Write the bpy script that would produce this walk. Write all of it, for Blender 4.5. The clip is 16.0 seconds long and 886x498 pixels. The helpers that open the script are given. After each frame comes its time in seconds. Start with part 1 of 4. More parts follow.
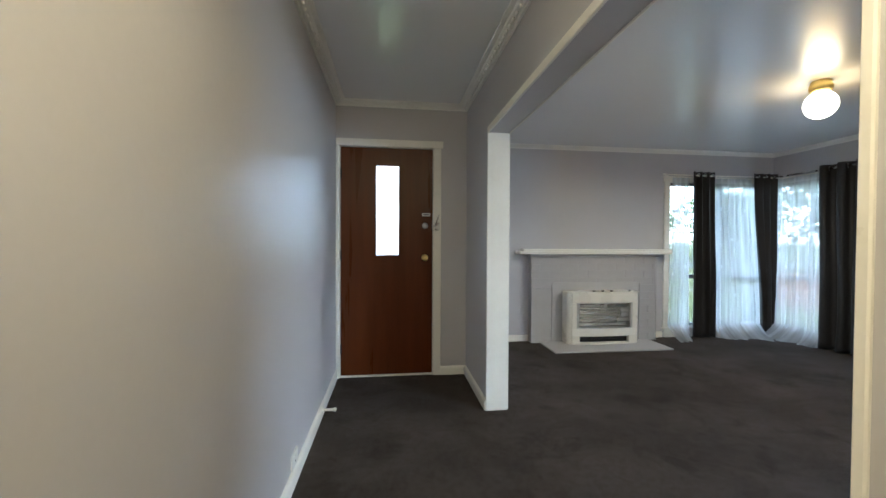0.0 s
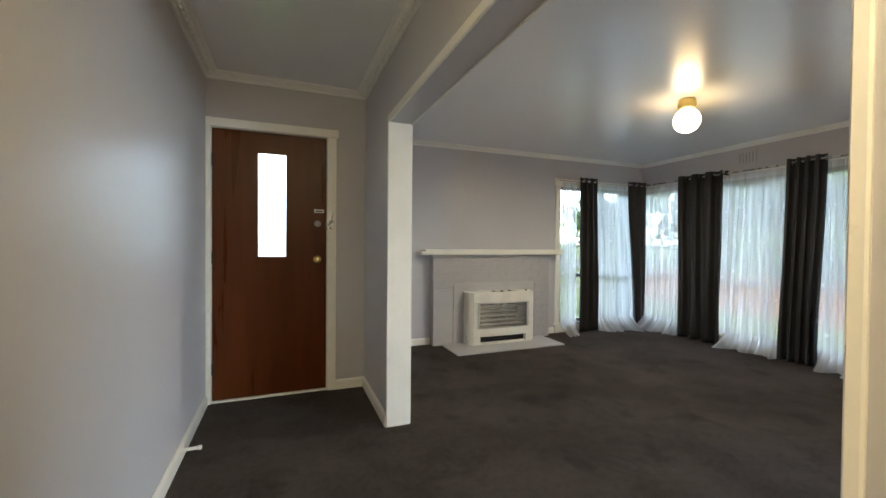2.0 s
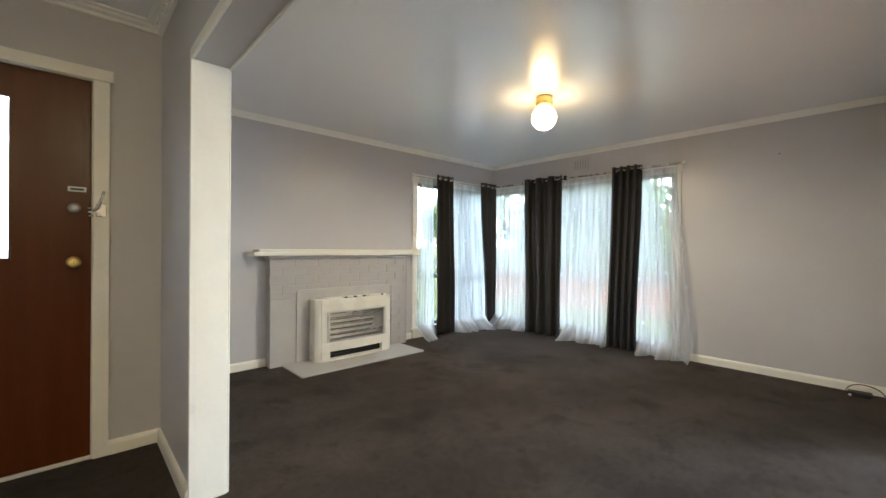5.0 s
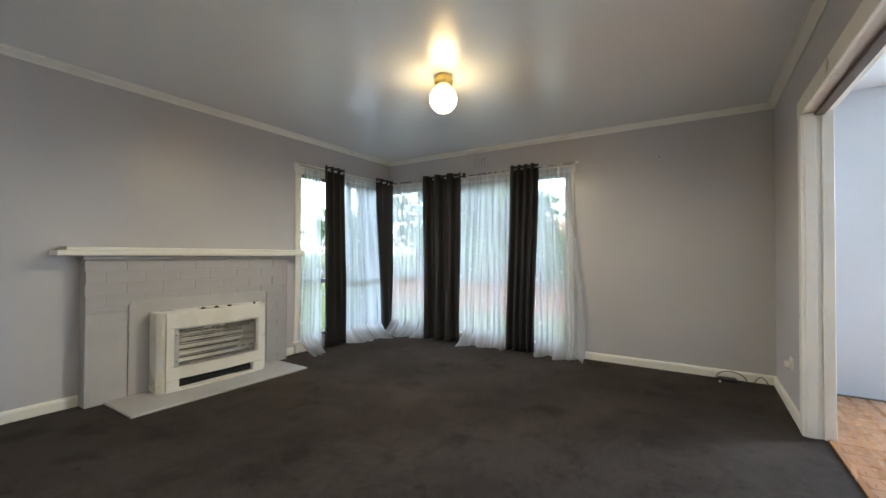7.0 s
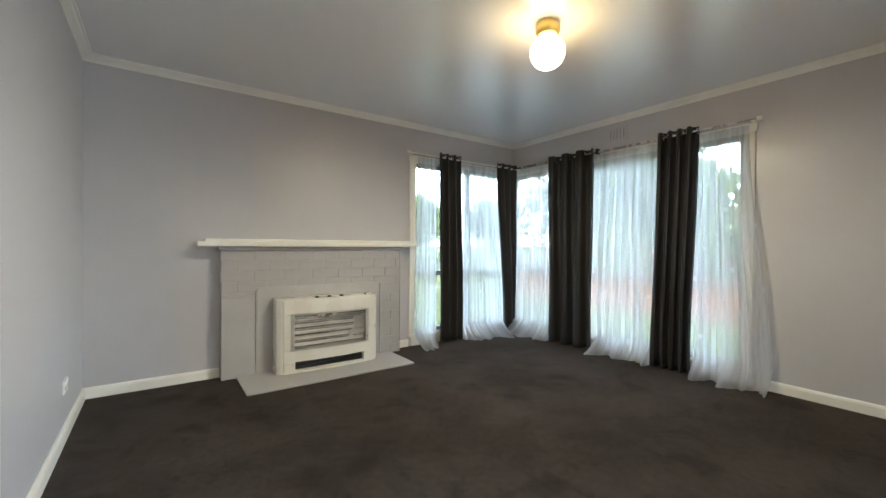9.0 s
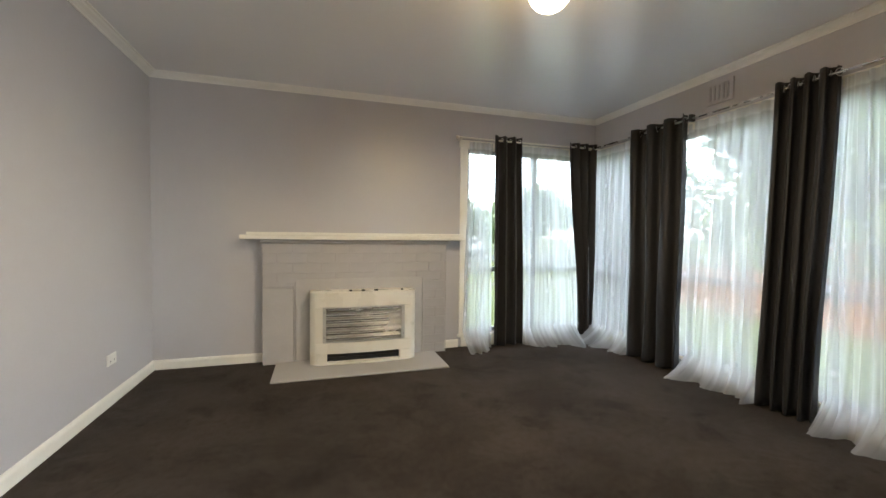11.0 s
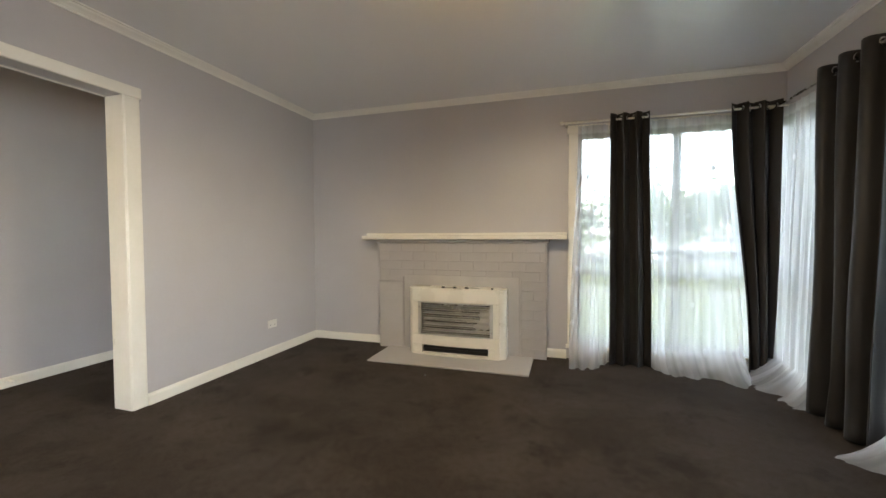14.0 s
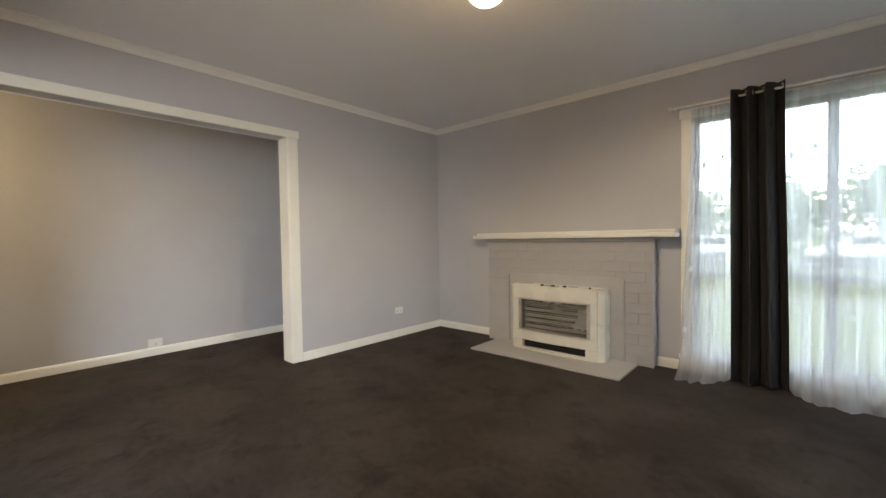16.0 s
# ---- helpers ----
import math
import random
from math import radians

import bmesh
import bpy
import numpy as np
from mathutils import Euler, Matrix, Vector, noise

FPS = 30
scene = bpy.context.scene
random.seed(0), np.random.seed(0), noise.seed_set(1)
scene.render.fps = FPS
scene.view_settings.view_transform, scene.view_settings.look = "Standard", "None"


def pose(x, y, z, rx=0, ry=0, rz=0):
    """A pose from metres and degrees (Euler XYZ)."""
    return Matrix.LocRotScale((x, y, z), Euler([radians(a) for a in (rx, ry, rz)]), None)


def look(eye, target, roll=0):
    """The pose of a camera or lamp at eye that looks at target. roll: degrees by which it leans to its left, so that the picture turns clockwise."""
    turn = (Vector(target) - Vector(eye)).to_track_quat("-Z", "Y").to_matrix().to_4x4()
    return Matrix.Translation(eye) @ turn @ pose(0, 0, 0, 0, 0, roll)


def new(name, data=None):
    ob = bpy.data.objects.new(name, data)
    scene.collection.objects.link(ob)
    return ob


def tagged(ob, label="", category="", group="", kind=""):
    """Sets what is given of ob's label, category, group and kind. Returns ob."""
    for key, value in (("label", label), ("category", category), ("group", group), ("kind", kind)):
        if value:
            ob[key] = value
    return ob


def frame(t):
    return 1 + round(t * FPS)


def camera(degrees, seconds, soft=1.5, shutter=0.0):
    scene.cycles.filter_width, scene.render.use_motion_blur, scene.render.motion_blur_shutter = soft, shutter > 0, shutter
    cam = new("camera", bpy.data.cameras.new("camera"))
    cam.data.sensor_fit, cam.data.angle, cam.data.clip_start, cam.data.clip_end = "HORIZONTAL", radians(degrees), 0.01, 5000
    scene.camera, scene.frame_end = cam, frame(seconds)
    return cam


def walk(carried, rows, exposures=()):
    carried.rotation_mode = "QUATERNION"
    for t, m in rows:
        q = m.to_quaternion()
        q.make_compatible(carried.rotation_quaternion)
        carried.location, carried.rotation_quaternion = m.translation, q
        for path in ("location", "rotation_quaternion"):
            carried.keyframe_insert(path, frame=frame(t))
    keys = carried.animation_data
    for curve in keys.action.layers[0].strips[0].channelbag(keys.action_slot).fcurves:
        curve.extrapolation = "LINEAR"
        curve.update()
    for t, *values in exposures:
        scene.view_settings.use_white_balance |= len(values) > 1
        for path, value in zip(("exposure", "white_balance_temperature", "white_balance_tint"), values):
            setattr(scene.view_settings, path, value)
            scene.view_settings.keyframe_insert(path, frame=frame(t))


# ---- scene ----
cam = camera(96.0, 16.0)
PATH = [
    (0, (0.147, 0.092, 1.203), (0.405, 2.075, 1.168), 0.3),
    (0.5, (0.137, 0.144, 1.213), (0.519, 2.107, 1.173), 0.3),
    (1, (0.146, 0.2, 1.203), (0.649, 2.135, 1.17), 0.4),
    (1.5, (0.173, 0.263, 1.213), (0.795, 2.163, 1.177), 0.4),
    (2, (0.205, 0.331, 1.202), (0.942, 2.189, 1.172), 0.5),
    (2.5, (0.228, 0.404, 1.191), (1.076, 2.215, 1.162), 0.6),
    (3, (0.258, 0.484, 1.186), (1.217, 2.239, 1.16), 0.6),
    (3.5, (0.293, 0.567, 1.179), (1.361, 2.258, 1.16), 0.6),
    (4, (0.333, 0.641, 1.182), (1.499, 2.266, 1.164), 0.6),
    (4.5, (0.373, 0.732, 1.172), (1.641, 2.279, 1.158), 0.6),
    (5, (0.443, 0.811, 1.157), (1.804, 2.276, 1.149), 0.5),
    (5.2, (0.465, 0.845, 1.155), (1.869, 2.269, 1.149), 0.5),
    (5.7, (0.536, 0.923, 1.143), (2.047, 2.234, 1.147), 0.5),
    (6.2, (0.631, 0.989, 1.121), (2.256, 2.154, 1.138), 0.4),
    (6.7, (0.743, 1.042, 1.096), (2.433, 2.111, 1.123), 0.3),
    (7, (0.813, 1.067, 1.083), (2.495, 2.149, 1.112), 0.3),
    (7.3, (0.884, 1.088, 1.075), (2.5215, 2.236, 1.100), 0.3),
    (7.5, (0.931, 1.101, 1.072), (2.533, 2.298, 1.091), 0.3),
    (8, (1.039, 1.102, 1.077), (2.514, 2.452, 1.083), 0.3),
    (8.5, (1.205, 1.111, 1.071), (2.534, 2.606, 1.069), 0.3),
    (9, (1.39, 1.087, 1.081), (2.557, 2.711, 1.065), 0.4),
    (9.2, (1.460, 1.084, 1.081), (2.559, 2.755, 1.061), 0.4),
    (9.7, (1.657, 1.070, 1.085), (2.602, 2.833, 1.052), 0.5),
    (10.2, (1.883, 1.052, 1.094), (2.698, 2.877, 1.045), 0.5),
    (10.7, (2.119, 1.038, 1.102), (2.804, 2.916, 1.041), 0.6),
    (11, (2.259, 1.036, 1.105), (2.852, 2.945, 1.041), 0.6),
    (11.3, (2.391, 1.042, 1.104), (2.876, 2.981, 1.032), 0.6),
    (11.5, (2.476, 1.049, 1.103), (2.881, 3.006, 1.044), 0.6),
    (12, (2.697, 1.058, 1.108), (2.894, 3.048, 1.041), 0.4),
    (12.5, (2.901, 1.084, 1.081), (2.898, 3.084, 1.036), 0.3),
    (13, (3.117, 1.088, 1.086), (2.919, 3.078, 1.028), 0.1),
    (13.5, (3.358, 1.084, 1.109), (2.951, 3.041, 1.043), -0.0),
    (14, (3.589, 1.073, 1.106), (2.992, 2.98, 1.036), -0.2),
    (14.5, (3.801, 1.095, 1.094), (3.008, 2.929, 1.021), -0.4),
    (15, (3.955, 1.164, 1.103), (2.982, 2.909, 1.024), -0.5),
    (15.5, (4.115, 1.16, 1.097), (2.969, 2.797, 1.028), -0.7),
    (16, (4.29, 1.150, 1.083), (2.957, 2.641, 1.028), -0.9),
]
walk(cam, [(t, look(eye, target, roll)) for t, eye, target, roll in PATH], exposures=[
    (0, 5.65, 5340, 4), (2, 5.66, 5970, 5), (4, 6.07, 6100, 5), (5, 6.1, 6060, 5), (7.3, 5.69, 5880, 4), (9, 5.93, 5930, 3), (11.5, 5.84, 6730, 8), (13, 5.79, 6830, 9), (14.5, 5.79, 6780, 8), (16, 5.64, 6680, 9)])

# ---- light ----
world = bpy.data.worlds.new("sky")
scene.world = world
world.use_nodes = True
wn = world.node_tree.nodes
sky = wn.new("ShaderNodeTexSky")
sky.sky_type, sky.sun_disc = "NISHITA", False
sky.sun_elevation, sky.sun_rotation = radians(48), radians(215)
sky.air_density, sky.dust_density, sky.ozone_density = 1.0, 1.6, 1.0
soft = wn.new("ShaderNodeHueSaturation")
soft.inputs["Saturation"].default_value = 0.45
world.node_tree.links.new(sky.outputs[0], soft.inputs["Color"])
world.node_tree.links.new(soft.outputs[0], wn["Background"].inputs[0])
wn["Background"].inputs[1].default_value = 0.15

sun = new("sun", bpy.data.lights.new("sun", "SUN"))
sun.data.energy, sun.data.angle, sun.data.color = 0.55, radians(20), (1.0, 0.95, 0.88)
sun.matrix_world = look((-10, -14, 18), (0, 0, 0))


def bulb(name, place, watts, colour, radius):
    ob = new(name, bpy.data.lights.new(name, "POINT"))
    ob.data.energy, ob.data.color, ob.data.shadow_soft_size = watts, colour, radius
    ob.location = place
    return ob


# added area lamp standing in for sky light at the next room's unseen window
day = new("next_room_daylight_standin", bpy.data.lights.new("next_room_daylight_standin", "AREA"))
day.data.shape, day.data.size, day.data.size_y = "RECTANGLE", 1.45, 1.15
day.data.energy, day.data.color = 2.6, (0.86, 0.93, 1.0)
day.matrix_world = look((5.19, -1.65, 1.40), (0.0, -1.65, 1.40))

WARM, SOFT, YELLOW = (1.0, 0.56, 0.15), (1.0, 0.82, 0.57), (1.0, 0.74, 0.40)

# ---- plan, metres ----
XW, XP0, XP1, XE = -0.333, 0.828, 0.974, 5.168
YD, YN, YS, YB = 3.672, 4.78, 0.527, -1.9
ZC, ZH = 2.385, 2.425                  # ceilings: living room, hall
OP0, OP1, OPZ = 0.594, 2.850, 1.978      # wide opening between hall and living room
SX0, SX1, SZ = 1.70, 4.02, 1.950        # sliding-door opening to the next room
WN0, WE0 = 3.672, 2.275                 # inner edges of the corner window's openings
WZ0, WZ1, WZT = 0.130, 1.982, 0.770      # window bottom, head, transom
T = 0.20


# ---- materials ----
def nodes_of(name):
    m = bpy.data.materials.new(name)
    m.use_nodes = True
    return m, m.node_tree.nodes, m.node_tree.links, m.node_tree.nodes["Principled BSDF"]


def surface(name, dark, light, rough=0.5, scale=3.0, fine=60.0, bump=0.05, metal=0.0, rough_var=0.08, stretch=(1, 1, 1), spread=1.0, pieces=0.0, depth=0.01):
    """A painted, woven or worn surface: two noises mix two colours, drive gloss and give relief."""
    m, n, l, p = nodes_of(name)
    co = n.new("ShaderNodeTexCoord")
    mp = n.new("ShaderNodeMapping")
    mp.inputs["Scale"].default_value = stretch
    l.new(co.outputs["Object"], mp.inputs[0])
    big, small = n.new("ShaderNodeTexNoise"), n.new("ShaderNodeTexNoise")
    for t, s, d in ((big, scale, 5), (small, fine, 3)):
        t.inputs["Scale"].default_value, t.inputs["Detail"].default_value = s, d
        l.new(mp.outputs[0], t.inputs["Vector"])
    add = n.new("ShaderNodeMath")
    add.operation = "MULTIPLY_ADD"
    add.inputs[1].default_value = 0.35
    l.new(small.outputs["Fac"], add.inputs[0])
    l.new(big.outputs["Fac"], add.inputs[2])
    value = add.outputs[0]
    if pieces:
        info, shift = n.new("ShaderNodeObjectInfo"), n.new("ShaderNodeMath")
        shift.operation, shift.inputs[1].default_value = "MULTIPLY_ADD", pieces
        l.new(info.outputs["Random"], shift.inputs[0])
        l.new(value, shift.inputs[2])
        value = shift.outputs[0]
    ramp = n.new("ShaderNodeMapRange")
    mid = 0.675 + pieces / 2
    ramp.inputs["From Min"].default_value, ramp.inputs["From Max"].default_value = mid - 0.28 / spread, mid + 0.28 / spread
    l.new(value, ramp.inputs["Value"])
    mix = n.new("ShaderNodeMix")
    mix.data_type = "RGBA"
    mix.inputs["A"].default_value, mix.inputs["B"].default_value = (*dark, 1), (*light, 1)
    l.new(ramp.outputs[0], mix.inputs["Factor"])
    l.new(mix.outputs["Result"], p.inputs["Base Color"])
    rr = n.new("ShaderNodeMapRange")
    rr.inputs["To Min"].default_value, rr.inputs["To Max"].default_value = max(0.02, rough - rough_var), min(1, rough + rough_var)
    rr.inputs["From Min"].default_value, rr.inputs["From Max"].default_value = 0.3, 0.7
    l.new(big.outputs["Fac"], rr.inputs["Value"])
    l.new(rr.outputs[0], p.inputs["Roughness"])
    p.inputs["Metallic"].default_value = metal
    if bump:
        b = n.new("ShaderNodeBump")
        b.inputs["Strength"].default_value, b.inputs["Distance"].default_value = bump, depth
        l.new(small.outputs["Fac"], b.inputs["Height"])
        l.new(b.outputs[0], p.inputs["Normal"])
    return m


def plain(name, colour, rough=0.5, metal=0.0):
    m, n, l, p = nodes_of(name)
    p.inputs["Base Color"].default_value, p.inputs["Roughness"].default_value, p.inputs["Metallic"].default_value = (*colour, 1), rough, metal
    return m


M_WALL = surface("lilac_grey_wall_paint", (0.500, 0.486, 0.497), (0.540, 0.526, 0.537), 0.36, 1.6, 45, 0.10, rough_var=0.05, depth=0.004)
M_CEIL = surface("grey_gloss_ceiling_paint", (0.855, 0.86, 0.86), (0.885, 0.89, 0.89), 0.255, 0.8, 28, 0.0, rough_var=0.02)
M_CEIL.node_tree.nodes["Principled BSDF"].inputs["Specular IOR Level"].default_value = 1.0
M_CEIL.node_tree.nodes["Principled BSDF"].inputs["Coat Weight"].default_value = 1.0
M_CEIL.node_tree.nodes["Principled BSDF"].inputs["Coat Roughness"].default_value = 0.33
M_TRIM = surface("cream_gloss_trim", (0.80, 0.78, 0.70), (0.88, 0.86, 0.79), 0.35, 4, 50, 0.08, depth=0.003)
M_CORNICE = surface("white_cornice_plaster", (0.81, 0.80, 0.75), (0.88, 0.87, 0.82), 0.45, 5, 60, 0.08, depth=0.003)
M_BRICK = surface("painted_brick", (0.405, 0.392, 0.397), (0.46, 0.447, 0.452), 0.48, 8, 90, 0.30, pieces=0.06, depth=0.004)
M_HEARTH = surface("painted_hearth", (0.43, 0.42, 0.418), (0.50, 0.49, 0.485), 0.42, 5, 60, 0.15, depth=0.004)


def carpet(name):
    """Dark cut pile: fine tufts, brushed patches with soft edges, and sparse brown smudges."""
    m = surface(name, (0.043, 0.0340, 0.0282), (0.095, 0.078, 0.0668), 0.97, 1.1, 380, 0.9, rough_var=0.02, spread=0.9, depth=0.012)
    n, l = m.node_tree.nodes, m.node_tree.links
    p = n["Principled BSDF"]
    p.inputs["Specular IOR Level"].default_value, p.inputs["Sheen Weight"].default_value, p.inputs["Sheen Roughness"].default_value = 0.12, 0.05, 0.4
    colour = p.inputs["Base Color"].links[0].from_socket
    where = n.new("ShaderNodeTexCoord")
    for scale, detail, low, high, keep in ((1.9, 6, 0.42, 0.60, 0.74), (3.3, 5, 0.54, 0.66, 0.66), (8.0, 2, 0.67, 0.71, 0.74), (26.0, 4, 0.46, 0.62, 0.84)):
        t, r, mix = n.new("ShaderNodeTexNoise"), n.new("ShaderNodeMapRange"), n.new("ShaderNodeMix")
        t.inputs["Scale"].default_value, t.inputs["Detail"].default_value, t.inputs["Roughness"].default_value, t.inputs["Distortion"].default_value = scale, detail, 0.6, 0.25
        l.new(where.outputs["Object"], t.inputs["Vector"])
        r.inputs["From Min"].default_value, r.inputs["From Max"].default_value = low, high
        l.new(t.outputs["Fac"], r.inputs["Value"])
        mix.data_type, mix.blend_type = "RGBA", "MULTIPLY"
        mix.inputs["B"].default_value = (keep, keep * 0.95, keep * 0.90, 1)
        l.new(r.outputs[0], mix.inputs["Factor"])
        l.new(colour, mix.inputs["A"])
        colour = mix.outputs["Result"]
    l.new(colour, p.inputs["Base Color"])
    return m


M_CARPET = carpet("charcoal_carpet")
M_DOOR = surface("red_brown_timber", (0.064, 0.0145, 0.0026), (0.110, 0.0285, 0.0054), 0.32, 2.2, 55, 0.10, stretch=(6, 6, 0.35), spread=0.9, depth=0.003)
M_DOOR.node_tree.nodes["Principled BSDF"].inputs["Specular IOR Level"].default_value = 0.24
M_BRASS = surface("worn_brass", (0.80, 0.57, 0.18), (0.92, 0.71, 0.28), 0.38, 20, 90, 0.05, metal=1.0)
M_CHROME = surface("dull_chrome", (0.50, 0.50, 0.50), (0.70, 0.70, 0.69), 0.26, 20, 90, 0.05, metal=1.0)
M_STEEL = surface("heater_reflector_steel", (0.46, 0.455, 0.44), (0.66, 0.655, 0.63), 0.27, 2, 60, 0.0, metal=1.0)
M_GRILLE = surface("dull_nickel_frame", (0.46, 0.455, 0.43), (0.56, 0.555, 0.53), 0.42, 12, 80, 0.02, metal=0.35)
M_CREAM = surface("cream_enamel", (0.76, 0.74, 0.66), (0.82, 0.80, 0.73), 0.30, 5, 80, 0.03, depth=0.002)
M_BLACK = surface("black_plastic", (0.008, 0.008, 0.009), (0.022, 0.022, 0.023), 0.45, 8, 80, 0.05)
M_CURTAIN = surface("charcoal_curtain_cloth", (0.0105, 0.0096, 0.0100), (0.021, 0.0195, 0.0200), 0.62, 6, 700, 0.25, stretch=(1, 1, 0.3), depth=0.003)
M_CURTAIN.node_tree.nodes["Principled BSDF"].inputs["Sheen Weight"].default_value = 0.04
M_FRAME = surface("grey_aluminium_frame", (0.20, 0.20, 0.205), (0.28, 0.28, 0.285), 0.45, 8, 60, 0.05, metal=0.4)
M_PLATE = plain("white_switch_plastic", (0.78, 0.77, 0.72), 0.35)
M_LABEL = plain("white_label", (0.80, 0.79, 0.75), 0.5)
M_INK = plain("dark_ink", (0.03, 0.03, 0.03), 0.6)
M_BOARD = surface("orange_timber_boards", (0.26, 0.125, 0.05), (0.38, 0.19, 0.085), 0.28, 3, 70, 0.08, stretch=(1, 6, 1), pieces=0.3, depth=0.003)
M_TRACK = surface("dark_brown_timber_track", (0.055, 0.034, 0.022), (0.11, 0.07, 0.045), 0.5, 3, 60, 0.1, stretch=(0.4, 4, 4), depth=0.003)
M_PALE = surface("pale_blue_wall_paint", (0.60, 0.62, 0.65), (0.66, 0.68, 0.71), 0.4, 2, 50, 0.08, depth=0.003)
M_LAWN = surface("lawn", (0.030, 0.040, 0.0035), (0.058, 0.068, 0.0075), 0.95, 0.35, 9, 0.6, rough_var=0.02, spread=0.8, depth=0.05)
M_PATH = surface("concrete_path", (0.085, 0.078, 0.072), (0.12, 0.11, 0.10), 0.9, 1.5, 30, 0.2)
M_ROAD = surface("asphalt", (0.045, 0.045, 0.046), (0.075, 0.074, 0.073), 0.9, 0.6, 20, 0.3)
M_FENCE = surface("terracotta_brick", (0.15, 0.070, 0.038), (0.22, 0.110, 0.066), 0.85, 4, 14, 0.6, stretch=(1, 1, 3), depth=0.02)
M_LEAF = surface("leaves", (0.060, 0.085, 0.030), (0.13, 0.160, 0.070), 0.7, 1.2, 8, 0.0, spread=0.7)
_n, _l = M_LEAF.node_tree.nodes, M_LEAF.node_tree.links
_tr, _mx, _bs = _n.new("ShaderNodeBsdfTranslucent"), _n.new("ShaderNodeMixShader"), _n["Principled BSDF"]
_tr.inputs[0].default_value, _mx.inputs[0].default_value = (0.12, 0.17, 0.05, 1), 0.5
_l.new(_bs.outputs[0], _mx.inputs[1])
_l.new(_tr.outputs[0], _mx.inputs[2])
_l.new(_mx.outputs[0], _n["Material Output"].inputs[0])
M_BARK = surface("bark", (0.06, 0.045, 0.035), (0.14, 0.11, 0.085), 0.9, 5, 30, 0.6, stretch=(1, 1, 0.3), depth=0.03)
M_RENDER = surface("pale_house_render", (0.50, 0.47, 0.42), (0.60, 0.57, 0.52), 0.8, 1, 12, 0.1)
M_ROOF = surface("orange_roof_tile", (0.24, 0.085, 0.045), (0.38, 0.15, 0.08), 0.8, 2, 10, 0.6, stretch=(1, 1, 6))
M_CAR = plain("white_car_paint", (0.24, 0.25, 0.26), 0.25)
M_DARKGLASS = plain("dark_window_glass", (0.02, 0.024, 0.028), 0.08)
M_RUBBER = plain("tyre_rubber", (0.015, 0.015, 0.015), 0.8)


def glass(name, rough, colour=(1, 1, 1)):
    m, n, l, p = nodes_of(name)
    p.inputs["Base Color"].default_value = (*colour, 1)
    p.inputs["Roughness"].default_value, p.inputs["Transmission Weight"].default_value, p.inputs["IOR"].default_value = rough, 1.0, 1.45
    return m


def thin_glass(name):
    """A window pane: mostly clear, with a faint mirror gloss."""
    m, n, l, p = nodes_of(name)
    out = n["Material Output"]
    clear, gloss, mix, fr = n.new("ShaderNodeBsdfTransparent"), n.new("ShaderNodeBsdfGlossy"), n.new("ShaderNodeMixShader"), n.new("ShaderNodeFresnel")
    clear.inputs[0].default_value = (0.45, 0.465, 0.465, 1)
    gloss.inputs["Roughness"].default_value = 0.02
    fr.inputs["IOR"].default_value = 1.4
    l.new(fr.outputs[0], mix.inputs[0])
    l.new(clear.outputs[0], mix.inputs[1])
    l.new(gloss.outputs[0], mix.inputs[2])
    l.new(mix.outputs[0], out.inputs[0])
    return m


